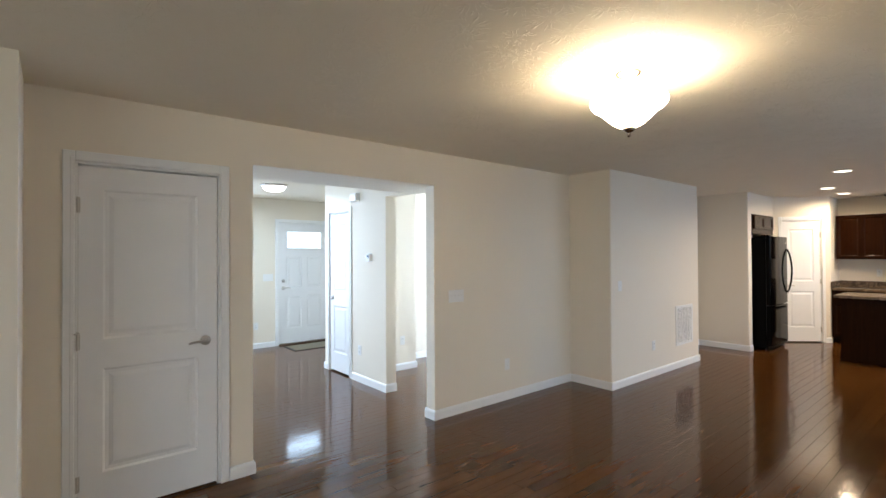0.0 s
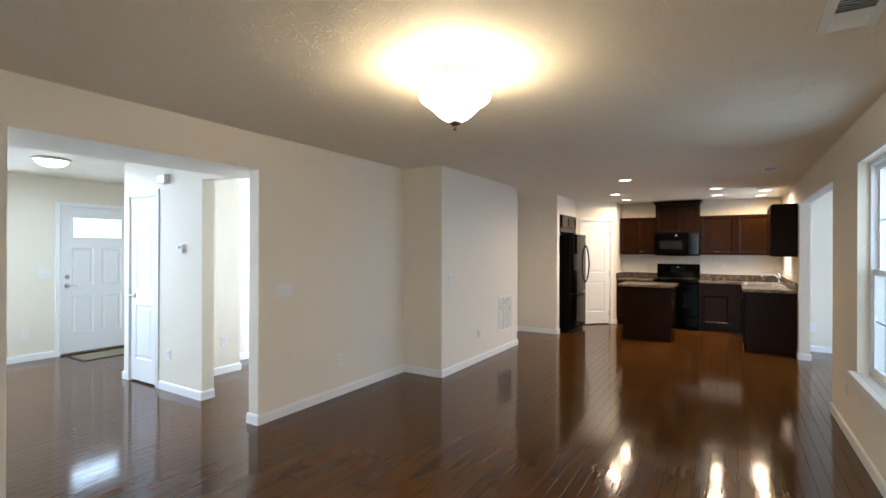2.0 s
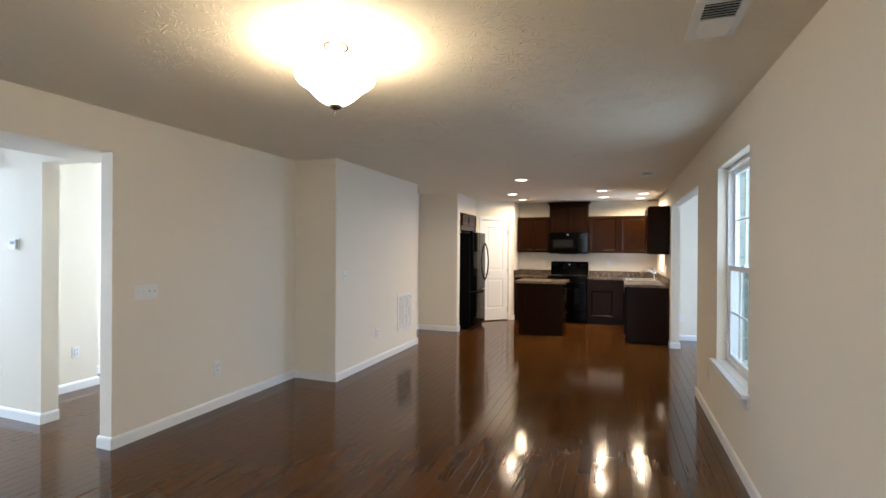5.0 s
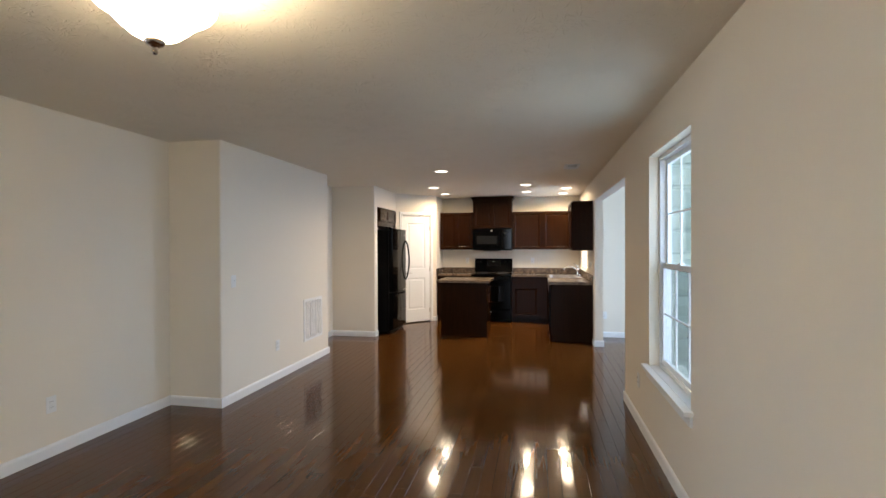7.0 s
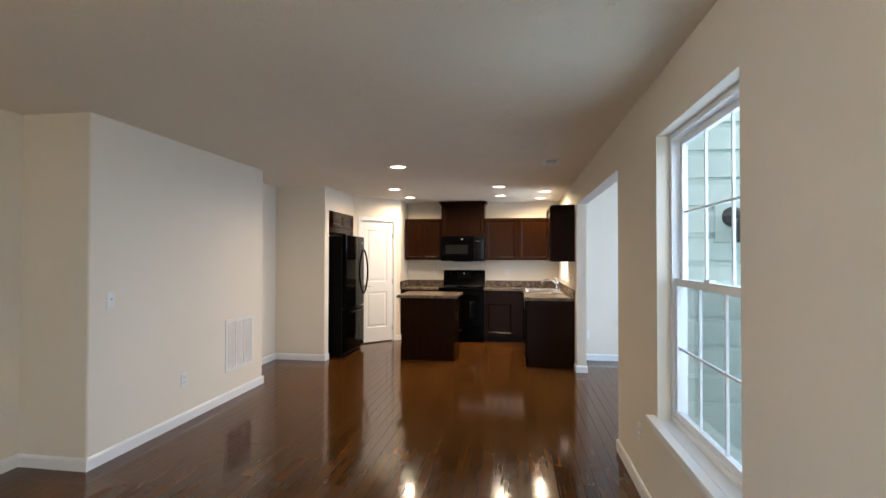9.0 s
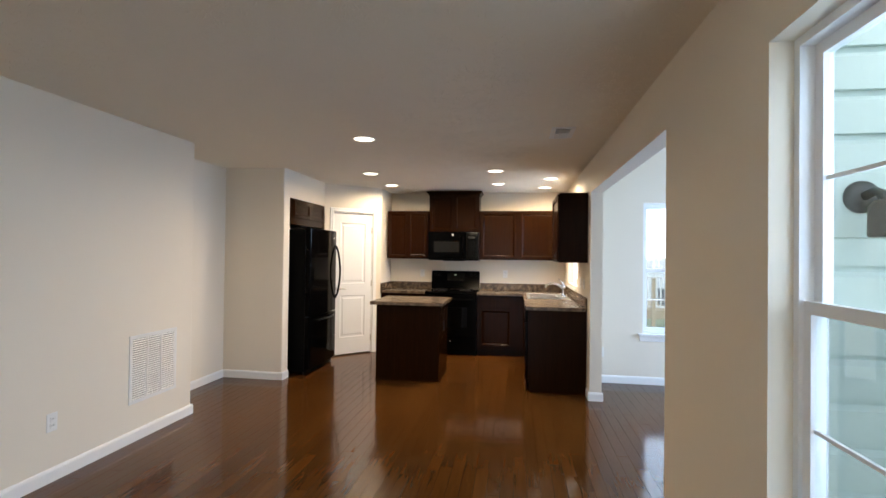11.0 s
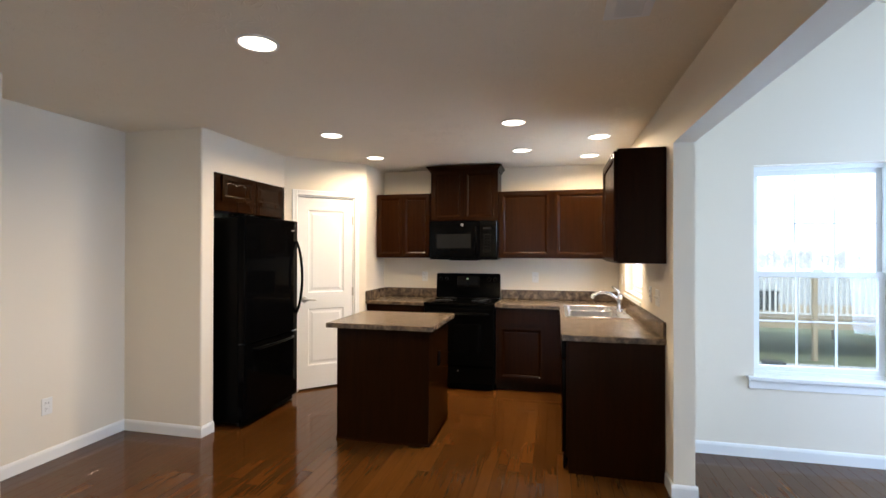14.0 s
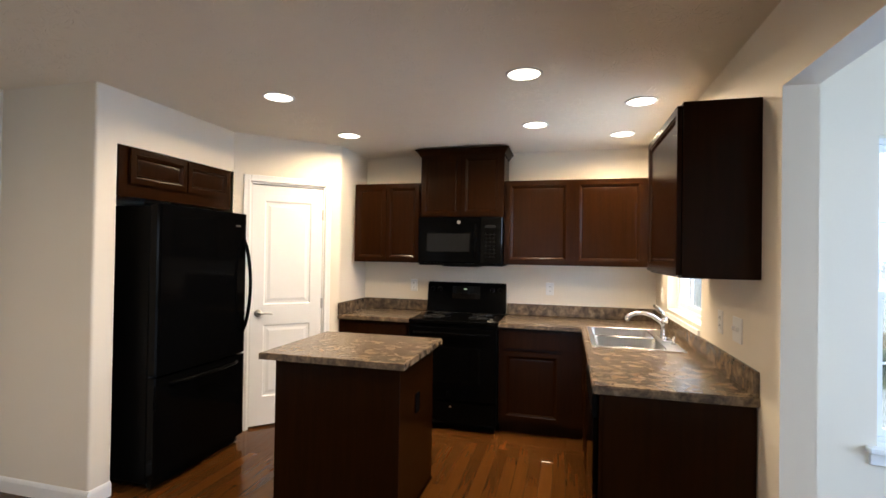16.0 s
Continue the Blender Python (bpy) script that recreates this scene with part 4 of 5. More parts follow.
part("panel", cube(0.150, 0.742, 8.138, 8.154, 0.0, 0.875, bevel=0.0015), CAB, end)
part("scribe_strip", cube(0.136, 0.149, 8.139, 8.154, 0.10, 0.875), CAB, end)
part("shoe_moulding", cube(0.152, 0.742, 8.128, 8.1375, 0.0, 0.018, bevel=0.004), CAB, end)
dw = thing("dishwasher", pose(0.112, 8.80, 0, 0, 0, -90), "black dishwasher under the counter end", "dishwasher")
part("door", cube(0.0, 0.60, 0.0, 0.022, 0.11, 0.74, bevel=0.004), BLACK, dw)
part("control_panel", cube(0.0, 0.60, -0.004, 0.022, 0.745, 0.865, bevel=0.004), BLACK_TEX, dw)
part("toe_panel", cube(0.0, 0.60, 0.008, 0.022, 0.0, 0.10), BLACK_TEX, dw)


def island():
    c = thing("kitchen_island", pose(-1.60, 8.315, 0), "dark espresso island cabinet with plain panels", "kitchen island")
    w, d = 0.745, 0.675
    part("body", boxes([(0.006, w - 0.006, 0.006, d - 0.03, 0.10, 0.874), (0.006, w - 0.006, 0.006, d - 0.09, 0.0, 0.10)]), CAB, c)
    part("back_panel", cube(0, w, 0, 0.006, 0.0, 0.874, bevel=0.001), CAB, c)
    for x0 in (0.0, w - 0.006):
        part("side_panel", cube(x0, x0 + 0.006, 0.006, d - 0.03, 0.0, 0.874, bevel=0.001), CAB, c)
    part("shoe_moulding", cube(-0.008, w + 0.008, -0.009, -0.0005, 0.0, 0.018, bevel=0.004), CAB, c)
    part("side_shoe_moulding", cube(w + 0.0005, w + 0.009, 0.0, d - 0.03, 0.0, 0.018, bevel=0.004), CAB, c)
    for a, b in ((0.02, 0.37), (0.375, 0.725)):
        bm = slab(bmesh.new(), b - a, 0.72, 0.019, [(0.05, b - a - 0.05, 0.05, 0.67)], CAB_RINGS)
        bmesh.ops.rotate(bm, verts=bm.verts, cent=(0, 0, 0), matrix=Matrix.Rotation(math.pi, 3, 'Z'))
        bmesh.ops.translate(bm, verts=bm.verts, vec=(b, d - 0.010, 0.13))
        part("cabinet_door", bm, CAB, c)
    out = thing("outlet", pose(-1.60 + w + 0.001, 8.62, 0.60, 0, 0, 90), "black outlet plate on the island side", "outlet")
    part("cover", cube(-0.036, 0.036, -0.006, -0.0005, -0.058, 0.058, bevel=0.002), BLACK_TEX, out)
    top = thing("island_worktop", pose(0, 0, 0), "brown granite-look laminate worktop on the island", "worktop")
    part("top", cube(-1.652, -0.808, 8.238, 9.002, 0.8755, 0.914, bevel=0.004, seg=2), LAM, top)
    for row in ((-1.6555, -0.8045, 8.2345, 8.2378), (-1.6555, -0.8045, 9.0022, 9.0055), (-1.6555, -1.6522, 8.238, 9.002), (-0.8078, -0.8045, 8.238, 9.002)):
        part("edge_strip", cube(*row, 0.877, 0.911, bevel=0.001), LAM, top)


island()

# ---- worktops ----
CT0, CT1 = 0.8755, 0.914
SX0, SX1, SY0, SY1 = 0.165, 0.665, 9.03, 9.85
cl = thing("worktop", pose(0, 0, 0), "brown granite-look laminate worktop between pantry and range", "worktop")
part("top", cube(-1.997, -1.318, 9.83, YB - 0.001, CT0, CT1, bevel=0.006, seg=2), LAM, cl)
part("backsplash", cube(-1.979, -1.318, YB - 0.02, YB - 0.001, CT1 + 0.0005, 1.02, bevel=0.004), LAM, cl)
part("side_splash", cube(-1.999, -1.980, 9.835, YB - 0.001, CT1 + 0.0005, 1.02, bevel=0.004), LAM, cl)
cr = thing("worktop", pose(0, 0, 0), "brown granite-look laminate corner worktop with a sink cut-out", "worktop")
part("top", boxes([(-0.547, 0.112, 9.83, YB - 0.001, CT0, CT1), (0.112, XR - 0.001, SY1, YB - 0.001, CT0, CT1), (0.112, SX0, SY0, SY1, CT0, CT1),
                   (SX1, XR - 0.001, SY0, SY1, CT0, CT1), (0.112, XR - 0.001, 8.125, SY0, CT0, CT1)]), LAM, cr)
part("front_edge", boxes([(0.106, 0.1115, 8.125, 9.83, CT0 + 0.004, CT1 - 0.004), (0.106, XR - 0.001, 8.119, 8.1245, CT0 + 0.004, CT1 - 0.004), (-0.547, 0.106, 9.824, 9.8295, CT0 + 0.004, CT1 - 0.004)], 0.002), LAM, cr)
part("backsplash", cube(-0.547, XR - 0.021, YB - 0.02, YB - 0.001, CT1 + 0.0005, 1.02, bevel=0.004), LAM, cr)
part("side_splash", cube(XR - 0.02, XR - 0.001, 8.125, YB - 0.001, CT1 + 0.0005, 1.02, bevel=0.004), LAM, cr)


def sink():
    s = thing("kitchen_sink", pose(0, 0, 0), "stainless steel double-bowl drop-in sink", "sink")
    x0, x1, y0, y1 = SX0 - 0.018, SX1 + 0.018, SY0 - 0.018, SY1 + 0.018
    ym, z = (SY0 + SY1) / 2, CT1
    bowls = [(SX0 + 0.012, SX1 - 0.085, SY0 + 0.012, ym - 0.014), (SX0 + 0.012, SX1 - 0.085, ym + 0.014, SY1 - 0.012)]
    bm = boxes([(x0, bowls[0][0], y0, y1, z, z + 0.006), (bowls[0][1], x1, y0, y1, z, z + 0.006), (bowls[0][0], bowls[0][1], y0, bowls[0][2], z, z + 0.006),
                (bowls[0][0], bowls[0][1], bowls[1][3], y1, z, z + 0.006), (bowls[0][0], bowls[0][1], bowls[0][3], bowls[1][2], z - 0.004, z + 0.005)])
    for a, b, c, d in bowls:
        for cx, cy, sx, sy in ((a, c, 1, 1), (b, c, -1, 1), (b, d, -1, -1), (a, d, 1, -1)):
            ring = [(cx, cy)] + [(cx + sx * 0.035 * (1 - math.sin(radians(18 * k))), cy + sy * 0.035 * (1 - math.cos(radians(18 * k)))) for k in range(6)]
            vs = [bm.verts.new((px, py, z + 0.0055)) for px, py in ring]
            bm.faces.new(vs)
    part("rim", bm, STEEL, s)
    # rolled bright edges round the rim and each bowl
    for a, b, c, d, rad, zz in [(x0, x1, y0, y1, 0.0045, z + 0.004)] + [(q[0], q[1], q[2], q[3], 0.0025, z + 0.0065) for q in bowls]:
        bm = bmesh.new()
        tube(bm, [(a + 0.03, c, zz), (b - 0.03, c, zz), (b - 0.009, c + 0.009, zz), (b, c + 0.03, zz), (b, d - 0.03, zz), (b - 0.009, d - 0.009, zz), (b - 0.03, d, zz),
                  (a + 0.03, d, zz), (a + 0.009, d - 0.009, zz), (a, d - 0.03, zz), (a, c + 0.03, zz), (a + 0.009, c + 0.009, zz), (a + 0.03, c, zz)], rad, 8)
        part("rolled_edge", bm, CHROME, s, smooth=True)
    for a, b, c, d in bowls:
        bm = bmesh.new()
        levels = [(0.0, z + 0.005, 0.035), (0.003, z - 0.004, 0.035), (0.008, z - 0.14, 0.045), (0.020, z - 0.158, 0.05), (0.045, z - 0.165, 0.05)]
        loops = []
        for i, zz, r in levels:
            ring = []
            for cx, cy, a0 in ((b - i - r, d - i - r, 0), (a + i + r, d - i - r, 90), (a + i + r, c + i + r, 180), (b - i - r, c + i + r, 270)):
                for k in range(6):
                    t = radians(a0 + 18 * k)
                    ring.append(bm.verts.new((cx + r * math.cos(t), cy + r * math.sin(t), zz)))
            loops.append(ring)
        for p, q in zip(loops, loops[1:]):
            for k in range(len(p)):
                bm.faces.new((p[k], p[(k + 1) % len(p)], q[(k + 1) % len(p)], q[k]))
        bm.faces.new(loops[-1])
        bowl = part("bowl", bm, STEEL, s, smooth=True)
        dm = bmesh.new()
        lathe(dm, [(0.0, z - 0.1635), (0.03, z - 0.1635), (0.042, z - 0.1615), (0.045, z - 0.1645)], 24, Matrix.Translation(((a + b) / 2, (c + d) / 2, 0)))
        part("drain", dm, CHROME, bowl, smooth=True)


sink()


def faucet():
    f = thing("kitchen_faucet", pose(0.635, 9.45, CT1 + 0.006), "chrome single-lever faucet with a low arched spout", "faucet")
    part("base_plate", cube(-0.028, 0.028, -0.12, 0.12, 0.0005, 0.010, bevel=0.004), CHROME, f)
    bm = bmesh.new()
    lathe(bm, [(0.027, 0.010), (0.026, 0.03), (0.022, 0.06), (0.022, 0.10), (0.025, 0.125), (0.020, 0.145), (0.0, 0.150)], 24)
    part("body", bm, CHROME, f, smooth=True)
    bm = bmesh.new()
    pts = [(0, 0, 0.095), (-0.03, 0, 0.125), (-0.075, 0, 0.155), (-0.13, 0, 0.172), (-0.185, 0, 0.168), (-0.225, 0, 0.148), (-0.245, 0, 0.118)]
    tube(bm, pts, 0.014, 14, [0.017, 0.016, 0.015, 0.014, 0.015, 0.018, 0.019])
    part("spout", bm, CHROME, f, smooth=True)
    bm = bmesh.new()
    tube(bm, [(0.0, 0, 0.146), (-0.01, 0.005, 0.175), (-0.035, 0.02, 0.205), (-0.06, 0.035, 0.222)], 0.008, 12, [0.014, 0.011, 0.009, 0.008])
    part("handle", bm, CHROME, f, smooth=True)
    bm = bmesh.new()
    lathe(bm, [(0.016, 0.0005), (0.014, 0.02), (0.009, 0.028), (0.009, 0.05), (0.0, 0.052)], 16, Matrix.Translation((0.02, -0.20, 0)))
    part("side_spray", bm, CHROME, f, smooth=True)


faucet()


# ---- appliances ----
def cooker():
    r = thing("range", pose(-1.312, 9.80, 0), "black freestanding electric range with spiral coil burners", "range")
    w = 0.758
    part("body", boxes([(0, w, 0.03, 0.62, 0.06, 0.885), (0.02, w - 0.02, 0.08, 0.60, 0.0, 0.06)]), BLACK_TEX, r)
    top = part("cooktop", cube(-0.002, w + 0.002, -0.005, 0.56, 0.886, 0.918, bevel=0.008, seg=2), BLACK_GLASS, r)
    for cx, cy, rad in ((0.19, 0.15, 0.10), (0.57, 0.15, 0.085), (0.19, 0.40, 0.085), (0.57, 0.40, 0.10)):
        at = Matrix.Translation((cx, cy, 0.9185))
        bm = bmesh.new()
        lathe(bm, [(rad + 0.014, 0.0), (rad + 0.012, 0.004), (rad + 0.004, 0.004), (rad - 0.01, 0.0015), (0.02, 0.001), (0.0, 0.001)], 32, at)
        pan = part("drip_bowl", bm, BLACK, top, "glossy black drip bowl", True)
        bm = bmesh.new()
        turns, n = 4, 96
        tube(bm, [(cx + (0.018 + (rad - 0.022) * k / n) * math.cos(2 * math.pi * turns * k / n), cy + (0.018 + (rad - 0.022) * k / n) * math.sin(2 * math.pi * turns * k / n), 0.930) for k in range(n + 1)], 0.0055, 6)
        part("heating_coil", bm, COIL, pan, "dark spiral heating coil", True)
    bm = prism([(0, 0.545), (w, 0.545), (w, 0.635), (0, 0.635)], 0.92, 1.205)
    for v in bm.verts:
        if v.co.z > 1.0 and v.co.y < 0.6:
            v.co.y += 0.035
    bmesh.ops.bevel(bm, geom=[e for e in bm.edges], offset=0.008, segments=2, affect='EDGES')
    bg = part("backguard", bm, BLACK, r)
    tilt = Matrix.Rotation(math.atan2(0.035, 0.285), 4, 'X')
    face = Matrix.Translation((0, 0.545 + 0.035 * (1.11 - 0.92) / 0.285, 1.11))
    for x in (0.055, 0.125, w - 0.125, w - 0.055):
        bm = bmesh.new()
        lathe(bm, [(0.0, 0.026), (0.015, 0.026), (0.018, 0.006), (0.024, 0.0)], 20, face @ Matrix.Translation((x, 0, 0.03)) @ Matrix.Rotation(radians(97), 4, 'X'))
        k = part("knob", bm, BLACK_TEX, bg, smooth=True)
    part("control_panel", cube(0.25, 0.52, 0.552, 0.575, 1.05, 1.175, bevel=0.002), BLACK_GLASS, bg)
    part("clock_display", cube(0.365, 0.392, 0.5505, 0.5525, 1.138, 1.150), GREEN_LED, bg)
    for i in range(5):
        for j in range(2):
            part("button", cube(0.265 + i * 0.052, 0.285 + i * 0.052, 0.5505, 0.5525, 1.068 + j * 0.028, 1.076 + j * 0.028), GREY_GLASS, bg)
    door = part("oven_door", cube(0.006, w - 0.006, -0.012, 0.029, 0.255, 0.862, bevel=0.008, seg=2), BLACK, r)
    part("oven_window", cube(0.13, w - 0.13, -0.0135, -0.0115, 0.40, 0.70, bevel=0.0005), BLACK_GLASS, door)
    bm = bmesh.new()
    tube(bm, [(0.06, -0.012, 0.81), (0.06, -0.045, 0.815), (0.09, -0.055, 0.815), (w - 0.09, -0.055, 0.815), (w - 0.06, -0.045, 0.815), (w - 0.06, -0.012, 0.81)], 0.012, 12)
    part("oven_handle", bm, BLACK, door, smooth=True)
    part("storage_drawer", cube(0.006, w - 0.006, -0.008, 0.029, 0.065, 0.245, bevel=0.008, seg=2), BLACK, r)
    part("badge", cube(w / 2 - 0.008, w / 2 + 0.008, -0.0095, -0.008, 0.20, 0.212), NICKEL, r)


cooker()


def microwave():
    m = thing("microwave_oven", pose(-1.314, 10.035, 1.372), "black over-range microwave hung under the cabinet", "microwave")
    w, h, d = 0.76, 0.432, 0.40
    part("body", cube(0, w, 0.03, d, 0.0, h, bevel=0.004), BLACK_TEX, m)
    door = part("door", cube(0.002, 0.565, 0.0, 0.03, 0.025, h - 0.002, bevel=0.006, seg=2), BLACK, m)
    part("door_window", cube(0.085, 0.475, -0.0015, 0.001, 0.125, 0.285), GREY_GLASS, door)
    bm = bmesh.new()
    tube(bm, [(0.535, 0.0, 0.37), (0.535, -0.035, 0.36), (0.535, -0.042, 0.22), (0.535, -0.035, 0.08), (0.535, 0.0, 0.07)], 0.010, 10)
    part("handle", bm, BLACK, door, smooth=True)
    cp = part("control_panel", cube(0.57, w - 0.002, 0.004, 0.03, 0.025, h - 0.002, bevel=0.004), BLACK_GLASS, m)
    part("display", cube(0.61, 0.70, 0.0025, 0.0045, 0.335, 0.36), GREY_GLASS, cp)
    for i in range(3):
        for j in range(7):
            part("button", cube(0.612 + i * 0.034, 0.630 + i * 0.034, 0.0025, 0.0045, 0.075 + j * 0.033, 0.086 + j * 0.033), BUTTON, cp)
    bm = bmesh.new()
    lathe(bm, [(0.0, 0.0015), (0.015, 0.0015), (0.016, 0.0)], 20, Matrix.Translation((0.375, 0.0, 0.385)) @ Matrix.Rotation(radians(90), 4, 'X'))
    part("round_badge", bm, NICKEL, door)
    part("vent_strip", cube(0.03, w - 0.03, 0.012, 0.03, 0.004, 0.022), BLACK_TEX, m)
    part("grease_filter", cube(0.22, 0.54, 0.06, 0.30, -0.010, 0.0), BLACK_TEX, m)


microwave()


def fridge():
    f = thing("refrigerator", pose(-2.41, 8.30, 0, 0, 0, 90), "black bottom-freezer refrigerator in a wall recess", "refrigerator")
    w, h = 0.82, 1.755
    part("body", cube(0.004, w - 0.004, 0.075, 0.80, 0.035, h - 0.01, bevel=0.006), BLACK_TEX, f)

    def bowed(z0, z1):
        """A door leaf whose face bows out a little and whose edges are rounded."""
        pts = [(0.0, 0.066), (0.0, 0.02), (0.006, 0.008), (0.02, 0.002)] + [(w * k / 8, -0.004 * math.sin(math.pi * k / 8)) for k in range(1, 8)] + [(w - 0.02, 0.002), (w - 0.006, 0.008), (w, 0.02), (w, 0.066)]
        bm = prism(pts, z0, z1)
        return bm
    upper = part("fridge_door", bowed(0.70, h), BLACK, f)
    lower = part("freezer_drawer", bowed(0.075, 0.685), BLACK, f)
    part("gasket", cube(0.012, w - 0.012, 0.066, 0.075, 0.08, h - 0.02), RUBBER, f)
    bm = bmesh.new()
    pts = []
    for k in range(13):
        u = k / 12
        pts.append((w - 0.045, -0.006 - 0.062 * math.sin(math.pi * u) ** 0.7, 0.86 + 0.70 * u))
    tube(bm, pts, 0.013, 12)
    part("door_handle", bm, BLACK, upper, smooth=True)
    bm = bmesh.new()
    pts = []
    for k in range(13):
        u = k / 12
        pts.append((0.10 + 0.62 * u, -0.002 - 0.040 * math.sin(math.pi * u) ** 0.4, 0.640))
    tube(bm, pts, 0.011, 12)
    part("drawer_handle", bm, BLACK_TEX, lower, smooth=True)
    part("badge", cube(w - 0.135, w - 0.085, -0.0035, 0.0, 1.655, 1.667), NICKEL, upper)
    part("hinge_cover", cube(0.01, 0.09, 0.02, 0.14, h, h + 0.02, bevel=0.006), BLACK_TEX, f)
    part("toe_grille", cube(0.02, w - 0.02, 0.05, 0.075, 0.01, 0.07), BLACK_TEX, f)
    for x in (0.06, w - 0.06):
        bm = bmesh.new()
        lathe(bm, [(0.018, 0.0), (0.018, 0.015), (0.008, 0.02), (0.008, 0.04)], 14, Matrix.Translation((x, 0.10, 0)))
        part("foot", bm, RUBBER, f)


fridge()


# ---- lamps ----
def bowl_lamp(x, y):
    l = thing("ceiling_lamp", pose(x, y, H), "semi-flush ceiling lamp with a lit alabaster glass bowl", "ceiling lamp")
    bm = bmesh.new()
    lathe(bm, [(0.066, -0.0005), (0.066, -0.006), (0.058, -0.018), (0.030, -0.028), (0.012, -0.032), (0.010, -0.060), (0.0, -0.060)], 32)
    part("canopy", bm, LAMP_METAL, l, "satin nickel canopy", True)
    bm = bmesh.new()
    tube(bm, [(0, 0, -0.05), (0, 0, -0.285)], 0.006, 10)
    part("stem", bm, LAMP_METAL, l, smooth=True)

    def scallop(k, a):
        return 0.02 * math.cos(8 * a) * (1.0 if k in (7, 8, 9) else 0.3)
    prof = [(0.018, -0.288), (0.045, -0.282), (0.075, -0.266), (0.105, -0.240), (0.130, -0.214), (0.150, -0.196), (0.172, -0.184), (0.186, -0.168), (0.190, -0.150), (0.183, -0.134)]
    inner = [(r - 0.005, z + 0.004) for r, z in prof[::-1]]
    bm = bmesh.new()
    lathe(bm, prof + inner, 48)
    part("glass_bowl", bm, BOWL, l, "lit frosted glass bowl", True)
    bm = bmesh.new()
    lathe(bm, [(0.030, -0.284), (0.032, -0.292), (0.026, -0.303), (0.012, -0.310), (0.007, -0.318), (0.010, -0.325), (0.006, -0.333), (0.0, -0.335)], 24)
    part("finial", bm, LAMP_METAL, l, "satin nickel finial", True)
    for k in range(3):
        a = 2 * math.pi * k / 3
        bm = bmesh.new()
        lathe(bm, [(0.0, -0.24), (0.02, -0.235), (0.03, -0.21), (0.024, -0.185), (0.013, -0.17), (0.012, -0.15)], 14, Matrix.Translation((0.07 * math.cos(a), 0.07 * math.sin(a), 0)))
        part("bulb", bm, BULB, l, smooth=True)
    data = bpy.data.lights.new("bulb_light", "POINT")
    data.energy, data.color, data.shadow_soft_size = LAMP_W, WARM, 0.05
    new("bulb_light", data).location = (x + 0.0, y + 0.045, H - 0.135)


BULB = emitter("lit_bulb", (1.0, 0.85, 0.6), 20.0)
bowl_lamp(-1.30, 2.14)


def can_light(x, y):
    c = thing("recessed_light", pose(x, y, H), "lit recessed can light with a white trim ring", "recessed light", "kitchen can lights")
    bm = bmesh.new()
    lathe(bm, [(0.083, -0.004), (0.086, -0.008), (0.091, -0.008), (0.097, -0.004), (0.098, -0.0005)], 40)
    part("trim_ring", bm, PLATE, c, smooth=True)
    bm = bmesh.new()
    lathe(bm, [(0.0, -0.006), (0.050, -0.0055), (0.083, -0.004), (0.083, -0.001)], 40)
    part("lens", bm, LENS, c, "glowing frosted lens")
    data = bpy.data.lights.new("can_lamp", "AREA")
    data.shape, data.size, data.energy, data.color = 'DISK', 0.13, CAN_W, SOFT_WARM
    data.spread = radians(164)
    new("can_lamp", data).matrix_world = pose(x, y, H - 0.012)


for cx, cy in ((-1.29, 6.84), (-1.765, 8.54), (-1.76, 9.52), (-0.243, 8.48), (-0.248, 9.49), (0.425, 9.08), (0.40, 9.89)):
    can_light(cx, cy)

dome = thing("hall_ceiling_light", pose(-6.30, 2.13, H), "flush lit dome light on the hall ceiling", "ceiling lamp")
bm = bmesh.new()
lathe(bm, [(0.165, -0.0005), (0.170, -0.012), (0.165, -0.025), (0.150, -0.028)], 40)
part("pan", bm, NICKEL, dome, "satin nickel pan", True)
bm = bmesh.new()
lathe(bm, [(0.0, -0.095), (0.05, -0.091), (0.10, -0.076), (0.135, -0.052), (0.152, -0.026)], 40)
part("glass_dome", bm, DOME, dome, "lit white glass dome", True)
dome_data = bpy.data.lights.new("dome_lamp", "AREA")
dome_data.shape, dome_data.size, dome_data.energy, dome_data.color = 'DISK', 0.26, DOME_W, HALL_LAMP
new("dome_lamp", dome_data).matrix_world = pose(-6.30, 2.13, H - 0.10)


# ---- outside ----
GZ = -1.25
structure("ground", cube(-150, 150, -150, 200, GZ - 0.3, GZ), GRASS, "winter lawn falling away behind the house")

structure("far_field", cube(-140, 140, 30, 160, GZ - 0.2, GZ + 0.06), FIELD, "field beyond the yards, its pale colour standing for haze")


def backdrop():
    """Bright overcast sky and distance, a plain ring far beyond the yards."""
    m = emitter("overcast_backdrop", (0.66, 0.80, 1.0), 2.1)
    bm = bmesh.new()
    n = 48
    lo = [bm.verts.new((140 * math.cos(2 * math.pi * i / n), 10 + 140 * math.sin(2 * math.pi * i / n), GZ)) for i in range(n)]
    hi = [bm.verts.new((140 * math.cos(2 * math.pi * i / n), 10 + 140 * math.sin(2 * math.pi * i / n), 110)) for i in range(n)]
    for i in range(n):
        bm.faces.new((lo[i], lo[(i + 1) % n], hi[(i + 1) % n], hi[i]))
    structure("backdrop", bm, m, "pale overcast sky above the distance")


backdrop()


